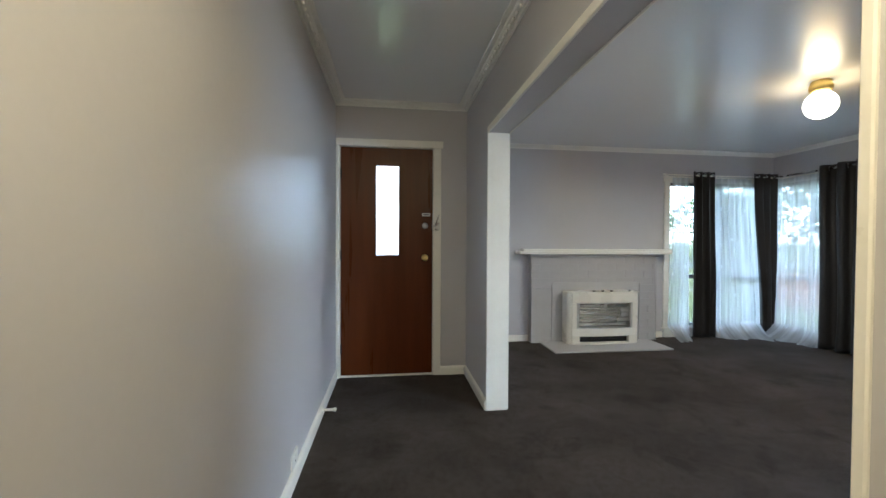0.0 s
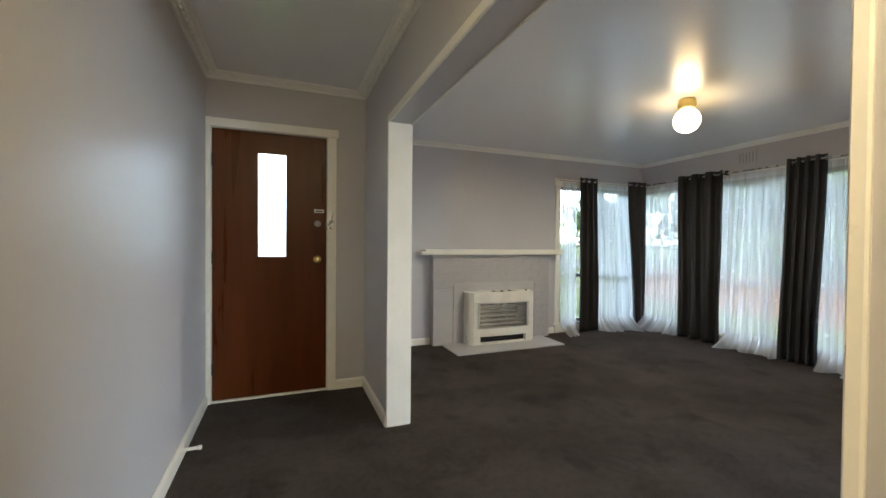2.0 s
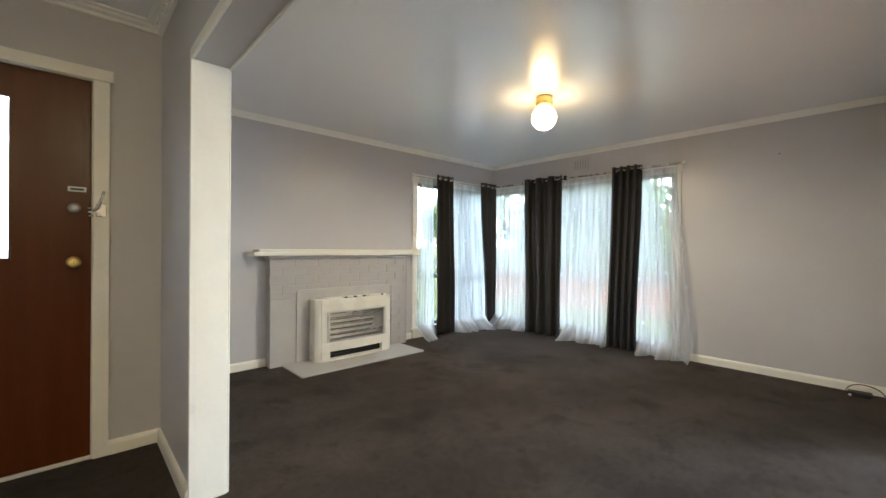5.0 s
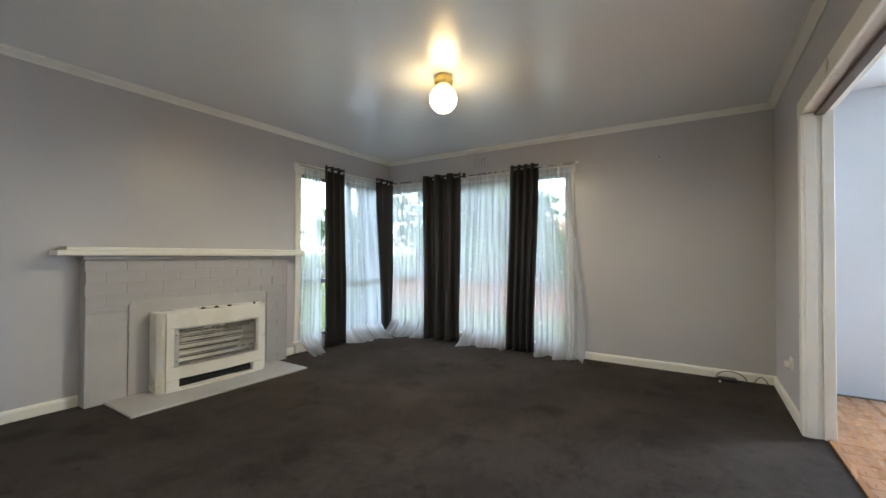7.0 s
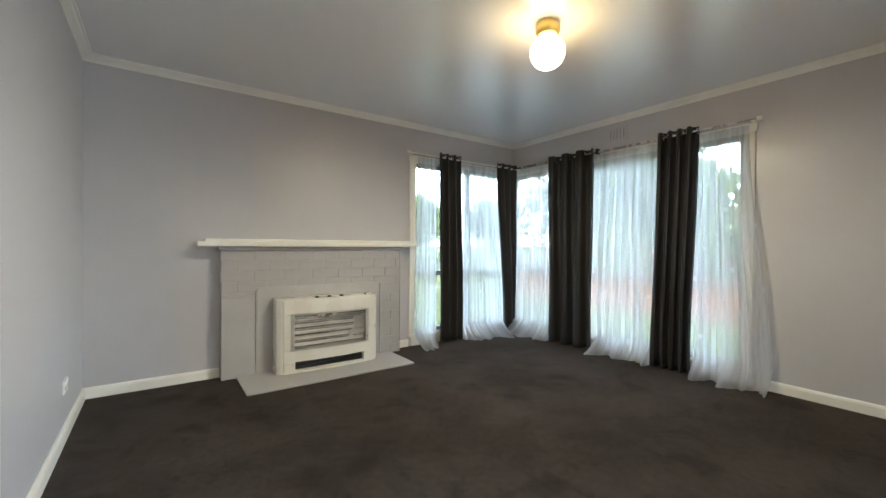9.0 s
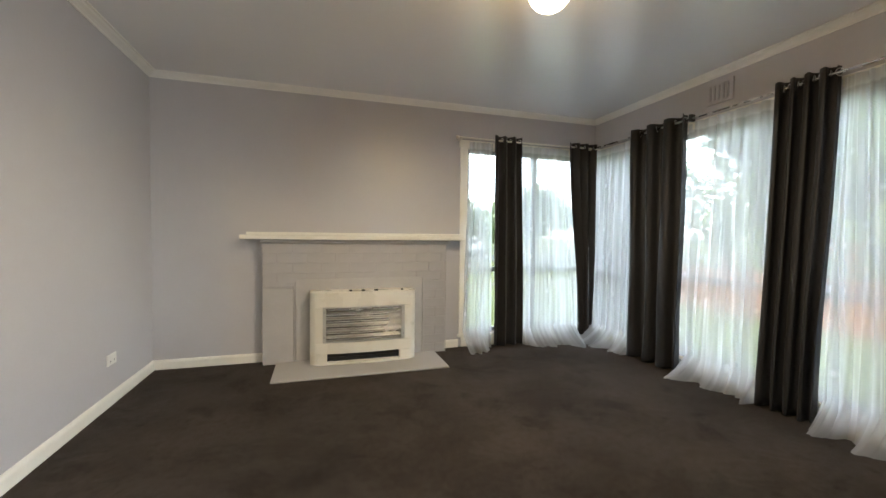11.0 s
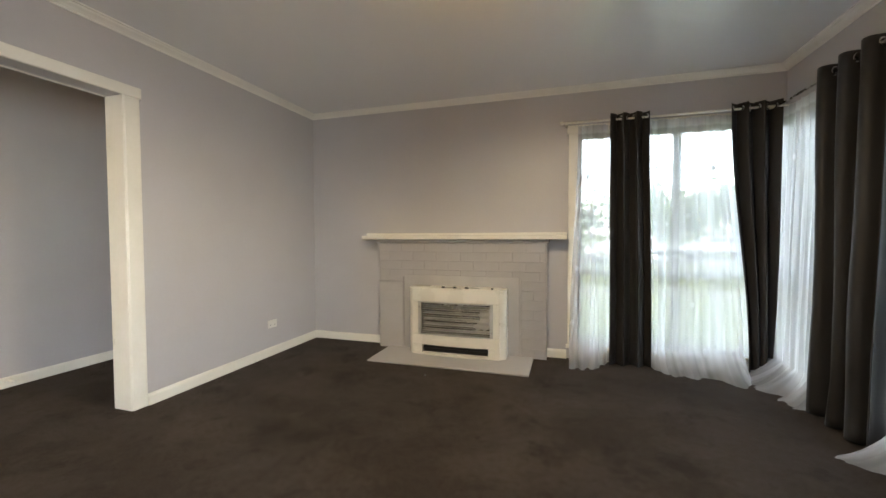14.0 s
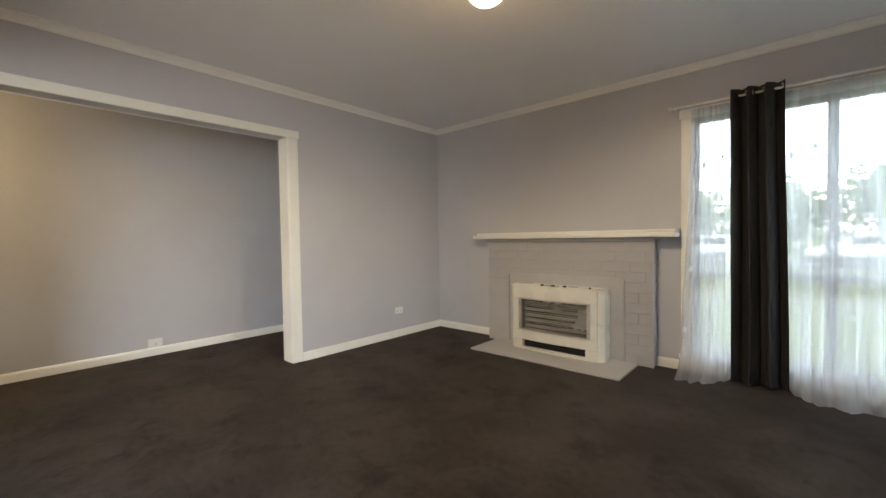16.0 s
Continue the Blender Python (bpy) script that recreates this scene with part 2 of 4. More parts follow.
def sheer_cloth(name):
    """Thin white voile: part open weave, part glowing thread, with small embroidered sprigs."""
    m, n, l, p = nodes_of(name)
    out = n["Material Output"]
    clear, thread, skin = n.new("ShaderNodeBsdfTransparent"), n.new("ShaderNodeBsdfTranslucent"), n.new("ShaderNodeBsdfDiffuse")
    thread.inputs[0].default_value, skin.inputs[0].default_value = (0.74, 0.76, 0.78, 1), (0.84, 0.85, 0.86, 1)
    body, mix = n.new("ShaderNodeMixShader"), n.new("ShaderNodeMixShader")
    body.inputs[0].default_value = 0.24
    l.new(thread.outputs[0], body.inputs[1])
    l.new(skin.outputs[0], body.inputs[2])
    uv = n.new("ShaderNodeUVMap")
    vor, noi, rng, rng2, top = n.new("ShaderNodeTexVoronoi"), n.new("ShaderNodeTexNoise"), n.new("ShaderNodeMapRange"), n.new("ShaderNodeMapRange"), n.new("ShaderNodeMath")
    vor.inputs["Scale"].default_value, vor.inputs["Randomness"].default_value = 7.0, 0.6
    noi.inputs["Scale"].default_value, noi.inputs["Detail"].default_value, noi.inputs["Distortion"].default_value = 1.0, 3, 0.4
    gather, sprig = n.new("ShaderNodeMapping"), n.new("ShaderNodeMix")
    gather.inputs["Scale"].default_value = (6.0, 0.45, 1.0)
    sprig.data_type = "RGBA"
    sprig.inputs["A"].default_value, sprig.inputs["B"].default_value = (0.74, 0.76, 0.78, 1), (0.40, 0.42, 0.44, 1)
    sharp = n.new("ShaderNodeMapRange")
    sharp.inputs["From Min"].default_value, sharp.inputs["From Max"].default_value = 0.15, 0.22
    sharp.inputs["To Min"].default_value, sharp.inputs["To Max"].default_value = 0.8, 0.0
    l.new(vor.outputs["Distance"], sharp.inputs["Value"])
    l.new(sharp.outputs[0], sprig.inputs["Factor"])
    l.new(sprig.outputs["Result"], thread.inputs[0])
    l.new(uv.outputs[0], vor.inputs["Vector"])
    l.new(uv.outputs[0], gather.inputs[0])
    l.new(gather.outputs[0], noi.inputs["Vector"])
    rng.inputs["From Min"].default_value, rng.inputs["From Max"].default_value = 0.12, 0.22
    rng.inputs["To Min"].default_value, rng.inputs["To Max"].default_value = 0.42, 0.0
    l.new(vor.outputs["Distance"], rng.inputs["Value"])
    rng2.inputs["From Min"].default_value, rng2.inputs["From Max"].default_value = 0.35, 0.65
    rng2.inputs["To Min"].default_value, rng2.inputs["To Max"].default_value = 0.44, 0.82
    l.new(noi.outputs["Fac"], rng2.inputs["Value"])
    top.operation = "ADD"
    l.new(rng.outputs[0], top.inputs[0])
    l.new(rng2.outputs[0], top.inputs[1])
    split, head, whole = n.new("ShaderNodeSeparateXYZ"), n.new("ShaderNodeMapRange"), n.new("ShaderNodeMath")
    head.inputs["From Min"].default_value, head.inputs["From Max"].default_value = 1.930, 1.945
    head.inputs["To Max"].default_value = 0.24
    whole.operation = "ADD"
    l.new(uv.outputs[0], split.inputs[0])
    l.new(split.outputs["Y"], head.inputs["Value"])
    l.new(head.outputs[0], whole.inputs[0])
    l.new(top.outputs[0], whole.inputs[1])
    l.new(whole.outputs[0], mix.inputs[0])
    l.new(clear.outputs[0], mix.inputs[1])
    l.new(body.outputs[0], mix.inputs[2])
    l.new(mix.outputs[0], out.inputs[0])
    return m


def glowing(name, colour, strength):
    m, n, l, p = nodes_of(name)
    p.inputs["Base Color"].default_value = (0.85, 0.84, 0.80, 1)
    p.inputs["Roughness"].default_value = 0.15
    p.inputs["Emission Color"].default_value, p.inputs["Emission Strength"].default_value = (*colour, 1), strength
    return m


M_PANE, M_FROST, M_SHEER = thin_glass("window_pane_glass"), glass("frosted_door_glass", 0.55, (0.34, 0.362, 0.362)), sheer_cloth("white_voile")
M_GLOBE = glowing("lit_opal_glass", (1.0, 0.86, 0.58), 0.16)


# ---- building helpers ----
def link(bm, name, material, smooth=False):
    me = bpy.data.meshes.new(name)
    bmesh.ops.recalc_face_normals(bm, faces=bm.faces)
    bm.to_mesh(me)
    bm.free()
    if smooth:
        for f in me.polygons:
            f.use_smooth = True
    me.materials.append(material)
    return new(name, me)


def structure(name, bm, material, label, category, smooth=False):
    return tagged(link(bm, name, material, smooth), label, category, kind="structure")


def thing(name, base, label, category, group="", kind=""):
    ob = new(name)
    ob.location = base
    ob.empty_display_size = 0.05
    return tagged(ob, label, category, group, kind)


def part(name, bm, material, parent, label="", smooth=False):
    ob = link(bm, name, material, smooth)
    ob.parent = parent
    if parent.type == "EMPTY":
        ob.matrix_parent_inverse = Matrix.Translation(-parent.location)
    if label:
        ob["label"] = label
    return ob


def box(x0, x1, y0, y1, z0, z1, bevel=0.0, bm=None, segments=1):
    own = bmesh.new()
    bmesh.ops.create_cube(own, size=1, matrix=Matrix.Translation(((x0 + x1) / 2, (y0 + y1) / 2, (z0 + z1) / 2)) @ Matrix.Diagonal((x1 - x0, y1 - y0, z1 - z0, 1)))
    if bevel:
        bmesh.ops.bevel(own, geom=own.edges[:], offset=bevel, segments=segments, affect="EDGES", profile=0.6)
    if bm is None:
        return own
    me = bpy.data.meshes.new("piece")
    own.to_mesh(me)
    own.free()
    bm.from_mesh(me)
    bpy.data.meshes.remove(me)
    return bm


def boxes(rows, bevel=0.0):
    bm = bmesh.new()
    for r in rows:
        box(*r, bevel=bevel, bm=bm)
    return bm


def lathe(profile, place, axis="z", segments=28):
    """A turned solid: profile rows of (radius, height) along the axis from place."""
    bm = bmesh.new()
    rings = []
    for r, h in profile:
        ring = []
        for k in range(segments):
            a = 2 * math.pi * k / segments
            u, v = r * math.cos(a), r * math.sin(a)
            p = {"z": (u, v, h), "y": (u, h, v), "x": (h, u, v)}[axis]
            ring.append(bm.verts.new(Vector(place) + Vector(p)))
        rings.append(ring)
    for a, b in zip(rings, rings[1:]):
        for k in range(segments):
            bm.faces.new((a[k], a[(k + 1) % segments], b[(k + 1) % segments], b[k]))
    bm.faces.new(rings[0][::-1])
    bm.faces.new(rings[-1])
    return bm


def tube(points, radius, segments=8):
    """A round bar or cable along points."""
    bm = bmesh.new()
    rings, pts = [], [Vector(p) for p in points]
    for i, p in enumerate(pts):
        way = (pts[min(i + 1, len(pts) - 1)] - pts[max(i - 1, 0)]).normalized()
        u = way.orthogonal().normalized() if i == 0 else (u - u.dot(way) * way).normalized()
        v = way.cross(u)
        rings.append([bm.verts.new(p + radius * (math.cos(a) * u + math.sin(a) * v)) for a in (2 * math.pi * k / segments for k in range(segments))])
    for a, b in zip(rings, rings[1:]):
        for k in range(segments):
            bm.faces.new((a[k], a[(k + 1) % segments], b[(k + 1) % segments], b[k]))
    bm.faces.new(rings[0][::-1])
    bm.faces.new(rings[-1])
    return bm


def run(profile, path, closed=False):
    """A moulding along a path on the plan, mitred at its corners. profile: (distance to the left of the path, height)."""
    bm = bmesh.new()
    n, rings = len(path), []
    pts = [Vector(p) for p in path]
    for i, p in enumerate(pts):
        d0 = (p - pts[i - 1]).normalized() if (i > 0 or closed) else None
        d1 = (pts[(i + 1) % n] - p).normalized() if (i < n - 1 or closed) else None
        d0, d1 = d0 or d1, d1 or d0
        n0, n1 = Vector((-d0.y, d0.x)), Vector((-d1.y, d1.x))
        m = (n0 + n1).normalized()
        m = m / m.dot(n0)
        rings.append([bm.verts.new((p.x + m.x * d, p.y + m.y * d, z)) for d, z in profile])
    k = len(profile)
    for i in range(n if closed else n - 1):
        a, b = rings[i], rings[(i + 1) % n]
        for j in range(k):
            bm.faces.new((a[j], a[(j + 1) % k], b[(j + 1) % k], b[j]))
    if not closed:
        bm.faces.new(rings[0])
        bm.faces.new(rings[-1][::-1])
    return bm


# ---- floors, ceilings, walls ----
floor = structure("floor", box(XW, XE, YB, YN, -0.12, 0.0), M_CARPET, "dark charcoal cut-pile carpet with brushed darker patches", "floor")
structure("ceiling_living", box(XP1, XE, YS, YN, ZC, ZC + 0.1), M_CEIL, "grey gloss-painted plaster ceiling of the living room", "ceiling")
structure("ceiling_hall", box(XW, XP0, YB, YD, ZH, ZH + 0.06), M_CEIL, "grey gloss-painted plaster ceiling of the hall", "ceiling")

structure("wall_hall_west", box(XW - T, XW, YB, YD + T, -0.12, ZC + 0.1), M_WALL, "lilac-grey satin-painted hall wall", "wall")
structure("wall_hall_south", box(XW, XP0, YB - T, YB, -0.12, ZC + 0.1), M_WALL, "lilac-grey painted end wall of the hall", "wall")
DX0, DX1, DZ = -0.292, 0.516, 2.033     # front-door leaf
structure("wall_door", boxes([(XW, DX0 - 0.02, YD, YD + T, -0.12, ZC + 0.1), (DX1 + 0.02, XP0, YD, YD + T, -0.12, ZC + 0.1), (DX0 - 0.02, DX1 + 0.02, YD, YD + T, DZ + 0.02, ZC + 0.1)]), M_WALL, "lilac-grey painted wall round the front door", "wall")
structure("wall_partition", boxes([(XP0, XP1, OP1 + 0.02, YN + T, -0.12, ZC + 0.1), (XP0, XP1, YB, OP0 - 0.02, -0.12, ZC + 0.1), (XP0, XP1, OP0 - 0.02, OP1 + 0.02, OPZ + 0.02, ZC + 0.1)]), M_WALL, "lilac-grey painted partition with a wide opening", "wall")
structure("wall_north", boxes([(XP1, WN0 - 0.02, YN, YN + T, -0.12, ZC + 0.1), (WN0 - 0.02, XE + T, YN, YN + T, WZ1 + 0.02, ZC + 0.1), (WN0 - 0.02, XE + T, YN, YN + T, -0.12, WZ0 - 0.03)]), M_WALL, "lilac-grey painted chimney wall with a corner window", "wall")
structure("wall_east", boxes([(XE, XE + T, YS - T, WE0 - 0.02, -0.12, ZC + 0.1), (XE, XE + T, WE0 - 0.02, YN, WZ1 + 0.02, ZC + 0.1), (XE, XE + T, WE0 - 0.02, YN, -0.12, WZ0 - 0.03)]), M_WALL, "lilac-grey painted window wall", "wall")
structure("wall_south", boxes([(XP1, SX0 - 0.02, YS - 0.12, YS, -0.12, ZC + 0.1), (SX1 + 0.02, XE, YS - 0.12, YS, -0.12, ZC + 0.1), (SX0 - 0.02, SX1 + 0.02, YS - 0.12, YS, SZ + 0.02, ZC + 0.1)]), M_WALL, "lilac-grey painted wall with a sliding-door opening", "wall")
structure("roof_slab", box(XW - 0.5, XE + T + 0.06, -4.5, YN + T + 0.06, ZC + 0.1, ZC + 0.22), M_RENDER, "pale roof slab over the house", "roof")

# the next room, seen through the sliding-door opening
RS = -3.2
structure("wall_next_south", box(XP1, XE + T, RS - T, RS, -0.12, ZC + 0.1), M_PALE, "pale blue-white wall of the next room", "wall")
# the east window opening is added out of view, to hold the area lamp
structure("wall_next_east", boxes([(XE, XE + T, RS, -2.4, -0.12, ZC + 0.1), (XE, XE + T, -0.9, YS - T, -0.12, ZC + 0.1), (XE, XE + T, -2.4, -0.9, 2.0, ZC + 0.1), (XE, XE + T, -2.4, -0.9, -0.12, 0.8)]), M_PALE, "pale blue-white wall with an added, unseen window opening", "wall")
structure("wall_next_west", box(XP1 + 0.002, XP1 + 0.06, RS, YS - 0.12, 0.0, ZC), M_PALE, "pale blue-white wall of the next room", "wall")
structure("wall_next_north", boxes([(XP1 + 0.06, SX0 - 0.02, YS - 0.125, YS - 0.12, 0.0, ZC), (SX1 + 0.02, XE, YS - 0.125, YS - 0.12, 0.0, ZC), (SX0 - 0.02, SX1 + 0.02, YS - 0.125, YS - 0.12, SZ + 0.02, ZC)]), M_PALE, "pale blue-white wall beside the sliding-door opening", "wall")
structure("ceiling_next", box(XP1, XE, RS, YS - 0.12, ZC, ZC + 0.1), M_PALE, "white ceiling of the next room", "ceiling")
structure("floor_next_base", box(XP1, XE, RS, YB, -0.12, 0.0), M_BLACK, "dark subfloor under the boards", "floor")

# mouldings
SK = [(0.0, 0.0), (0.018, 0.0), (0.018, 0.058), (0.013, 0.070), (0.005, 0.077), (0.0, 0.077)]


def skirting(points):
    return structure("baseboard", run([(-d, z) for d, z in SK], points), M_TRIM, "cream gloss-painted skirting board", "skirting")


AW = 0.075                              # architrave width
skirting([(XW, YB), (XW, YD - 0.02)])
skirting([(0.592, YD), (XP0, YD), (XP0, OP1 + 0.012)])
skirting([(XP1, OP1 + 0.098), (XP1, YN), (1.804, YN)])
skirting([(3.415, YN), (3.583, YN)])
skirting([(XE, 2.175), (XE, YS), (SX1 + 0.09, YS)])
skirting([(SX0 - 0.09, YS), (XP1, YS)])
skirting([(XE, RS), (XP1 + 0.06, RS)])

CO = [(0.0, ZC - 0.046), (0.008, ZC - 0.046), (0.010, ZC - 0.036), (0.022, ZC - 0.026), (0.040, ZC - 0.016), (0.046, ZC - 0.008), (0.060, ZC - 0.007), (0.060, ZC), (0.0, ZC)]
structure("cornice_living", run(CO, [(XP1, YS), (XE, YS), (XE, YN), (XP1, YN)], True), M_CORNICE, "white stepped plaster cornice round the living room", "cornice")
CH = [(0.0, ZH - 0.040), (0.016, ZH - 0.040), (0.020, ZH - 0.026), (0.050, ZH - 0.020), (0.058, ZH - 0.012), (0.085, ZH - 0.010), (0.085, ZH), (0.0, ZH)]
cornice = structure("cornice_hall", run(CH, [(XW, YB), (XP0, YB), (XP0, YD), (XW, YD)], True), M_CORNICE, "white plaster cornice with a row of moulded beads", "cornice")
seed_bead = None
for side, xx in ((0, XW + 0.037), (1, XP0 - 0.037)):
    for k in range(62):
        yy = YD - 0.12 - 0.062 * k
        if seed_bead is None:
            bm = bmesh.new()
            bmesh.ops.create_uvsphere(bm, u_segments=8, v_segments=5, radius=1, matrix=Matrix.Diagonal((0.011, 0.021, 0.011, 1)))
            seed_bead = link(bm, "bead", M_CORNICE, True).data
            bpy.data.objects.remove(bpy.data.objects["bead"])
        b = new("bead", seed_bead)
        b.location, b.parent = (xx, yy, ZH - 0.027), cornice

# wide opening: lining, hall edge bead, living-room architrave
lining = thing("opening_1", (XP0, OP1, 0), "cream-painted timber lining of the wide opening", "opening", kind="structure")
part("jamb", boxes([(XP0 - 0.008, XP1 + 0.001, OP1, OP1 + 0.02, 0, OPZ)], 0.003), M_TRIM, lining)
part("jamb", boxes([(XP0 - 0.008, XP1 + 0.004, OP0 - 0.02, OP0, 0, OPZ)], 0.003), M_TRIM, lining)
part("soffit", box(XP0 + 0.006, XP1 + 0.002, OP0 - 0.02, OP1 + 0.02, OPZ + 0.001, OPZ + 0.019), M_WALL, lining, "grey painted soffit")
part("head_edge", boxes([(XP0 - 0.010, XP0 + 0.005, OP0 - 0.02, OP1 + 0.012, OPZ - 0.004, OPZ + 0.042)], 0.004), M_TRIM, lining)
part("architrave", boxes([(XP1 + 0.001, XP1 + 0.011, OP1 + 0.004, OP1 + 0.098, 0, OPZ - 0.004)], 0.004), M_TRIM, lining)
part("architrave", boxes([(XP1 + 0.001, XP1 + 0.022, YS + 0.003, OP0 - 0.004, 0, OPZ - 0.004)], 0.004), M_TRIM, lining)
part("architrave", boxes([(XP1 + 0.001, XP1 + 0.016, YS + 0.003, OP1 + 0.108, OPZ - 0.004, OPZ + 0.064)], 0.004), M_TRIM, lining)

# sliding-door opening in the south wall
sl = thing("opening_2", (SX1, YS, 0), "cream-painted sliding-door opening with a grooved jamb", "opening", kind="structure")
for x0, x1 in ((SX1, SX1 + 0.02), (SX0 - 0.02, SX0)):
    part("jamb", boxes([(x0, x1, YS - 0.05, YS + 0.004, 0, SZ), (x0, x1, YS - 0.13, YS - 0.075, 0, SZ)], 0.003), M_TRIM, sl)
part("groove", box(SX1 + 0.015, SX1 + 0.0195, YS - 0.075, YS - 0.05, 0, SZ), M_TRIM, sl)
part("head", boxes([(SX0 - 0.02, SX1 + 0.02, YS - 0.13, YS + 0.004, SZ, SZ + 0.03)], 0.003), M_TRIM, sl)
part("architrave", boxes([(SX1 + 0.004, SX1 + 0.08, YS + 0.001, YS + 0.022, 0, SZ - 0.003)], 0.004), M_TRIM, sl)
part("architrave", boxes([(SX0 - 0.08, SX0 - 0.004, YS + 0.001, YS + 0.022, 0, SZ - 0.003)], 0.004), M_TRIM, sl)
part("architrave", boxes([(SX0 - 0.09, SX1 + 0.09, YS + 0.001, YS + 0.024, SZ - 0.003, SZ + 0.095)], 0.004), M_TRIM, sl)
part("sliding_door", box(SX0 - 0.018, SX0 + 0.02, YS - 0.0745, YS - 0.0505, 0.01, SZ - 0.005, 0.003), M_TRIM, sl)
part("track", boxes([(SX0 + 0.03, SX1 - 0.004, YS - 0.088, YS - 0.042, SZ - 0.022, SZ - 0.001)], 0.003), M_TRACK, sl, "dark brown timber sliding track")
part("threshold", box(SX0, SX1, YS - 0.12, YS - 0.09, 0.0, 0.012, 0.003), M_BOARD, sl)

# ---- front door ----
door = thing("door_1", (DX0, YD, 0), "red-brown timber front door with a tall frosted glass slot", "door", kind="structure")
GX0, GX1, GZ0, GZ1 = 0.008, 0.221, 1.078, 1.882
LY0, LY1 = YD + 0.012, YD + 0.052
leaf = part("door_leaf", boxes([(DX0, GX0, LY0, LY1, 0.018, DZ), (GX1, DX1, LY0, LY1, 0.018, DZ), (GX0, GX1, LY0, LY1, 0.018, GZ0), (GX0, GX1, LY0, LY1, GZ1, DZ)]), M_DOOR, door)
part("glazing_bead", boxes([(GX0, GX0 + 0.008, LY0 - 0.004, LY0 + 0.008, GZ0, GZ1), (GX1 - 0.008, GX1, LY0 - 0.004, LY0 + 0.008, GZ0, GZ1), (GX0 + 0.008, GX1 - 0.008, LY0 - 0.004, LY0 + 0.008, GZ0, GZ0 + 0.008), (GX0 + 0.008, GX1 - 0.008, LY0 - 0.004, LY0 + 0.008, GZ1 - 0.008, GZ1)]), M_DOOR, leaf)
pane = part("pane", box(GX0, GX1, LY0 + 0.014, LY0 + 0.020, GZ0, GZ1), M_FROST, leaf, "frosted glass pane")
part("door_knob", lathe([(0.030, 0), (0.031, -0.004), (0.026, -0.008), (0.011, -0.012), (0.010, -0.030), (0.020, -0.036), (0.027, -0.046), (0.027, -0.054), (0.019, -0.062), (0.006, -0.064)], (0.448, LY0, 1.061), "y"), M_BRASS, leaf, "brass door knob", True)
part("key_cylinder", lathe([(0.0105, -0.060), (0.0105, -0.0665), (0.0085, -0.0675), (0.0012, -0.0675)], (0.448, LY0, 1.061), "y", 18), M_BRASS, leaf)
part("key_slot", box(0.4472, 0.4488, LY0 - 0.0684, LY0 - 0.0670, 1.055, 1.067), M_INK, leaf)
part("deadlock", lathe([(0.026, 0), (0.027, -0.006), (0.022, -0.012), (0.020, -0.020), (0.006, -0.022)], (0.450, LY0, 1.348), "y"), M_GRILLE, leaf, "round silver deadlock", True)
part("name_plate", box(0.423, 0.497, LY0 - 0.003, LY0 - 0.0005, 1.435, 1.462, 0.001), M_LABEL, leaf, "small white label with a dark line of writing")
part("writing", box(0.433, 0.487, LY0 - 0.0042, LY0 - 0.0032, 1.443, 1.453), M_INK, leaf)
for zz in (0.25, 1.08, 1.80):
    part("hinge", lathe([(0.007, -0.045), (0.007, 0.045)], (DX0 + 0.002, LY0 - 0.004, zz), "z", 10), M_BLACK, door, "dark steel hinge")
part("door_jamb", boxes([(DX0 - 0.018, DX0 - 0.003, YD - 0.002, YD + T - 0.01, 0, DZ + 0.015), (DX1 + 0.003, DX1 + 0.018, YD - 0.002, YD + T - 0.01, 0, DZ + 0.015), (DX0 - 0.003, DX1 + 0.003, YD - 0.002, YD + T - 0.01, DZ + 0.003, DZ + 0.018)]), M_TRIM, door)
part("door_stop_bead", boxes([(DX0 - 0.003, DX0 + 0.012, LY1 + 0.002, LY1 + 0.02, 0.016, DZ + 0.003), (DX1 - 0.012, DX1 + 0.003, LY1 + 0.002, LY1 + 0.02, 0.016, DZ + 0.003), (DX0 + 0.012, DX1 - 0.012, LY1 + 0.002, LY1 + 0.02, DZ - 0.012, DZ + 0.003)]), M_TRIM, door)
part("architrave", box(XW + 0.002, DX0 - 0.006, YD - 0.02, YD - 0.001, 0, DZ + 0.006, 0.004), M_TRIM, door)
part("architrave", box(DX1 + 0.006, DX1 + 0.076, YD - 0.02, YD - 0.001, 0, DZ + 0.006, 0.004), M_TRIM, door)
part("architrave", box(XW + 0.002, DX1 + 0.092, YD - 0.023, YD - 0.001, DZ + 0.006, DZ + 0.070, 0.004), M_TRIM, door)
part("door_sill", box(DX0 - 0.003, DX1 + 0.003, YD - 0.004, YD + T, 0, 0.016, 0.003), M_TRIM, door)
keep = part("bolt_keep", box(DX1 + 0.018, DX1 + 0.062, YD - 0.030, YD - 0.020, 1.306, 1.376, 0.003), M_CHROME, door, "silver bolt keep on the door frame")
part("chain_arm", tube([(DX1 + 0.010, YD - 0.026, 1.334), (DX1 + 0.030, YD - 0.038, 1.366), (DX1 + 0.046, YD - 0.036, 1.421), (DX1 + 0.052, YD - 0.030, 1.444)], 0.0065), M_CHROME, keep, smooth=True)
part("chain_link", boxes([(DX1 - 0.012, DX1 + 0.018, YD - 0.018, YD - 0.010, 1.346 - 0.02 * k, 1.354 - 0.02 * k) for k in range(3)], 0.002), M_CHROME, keep)


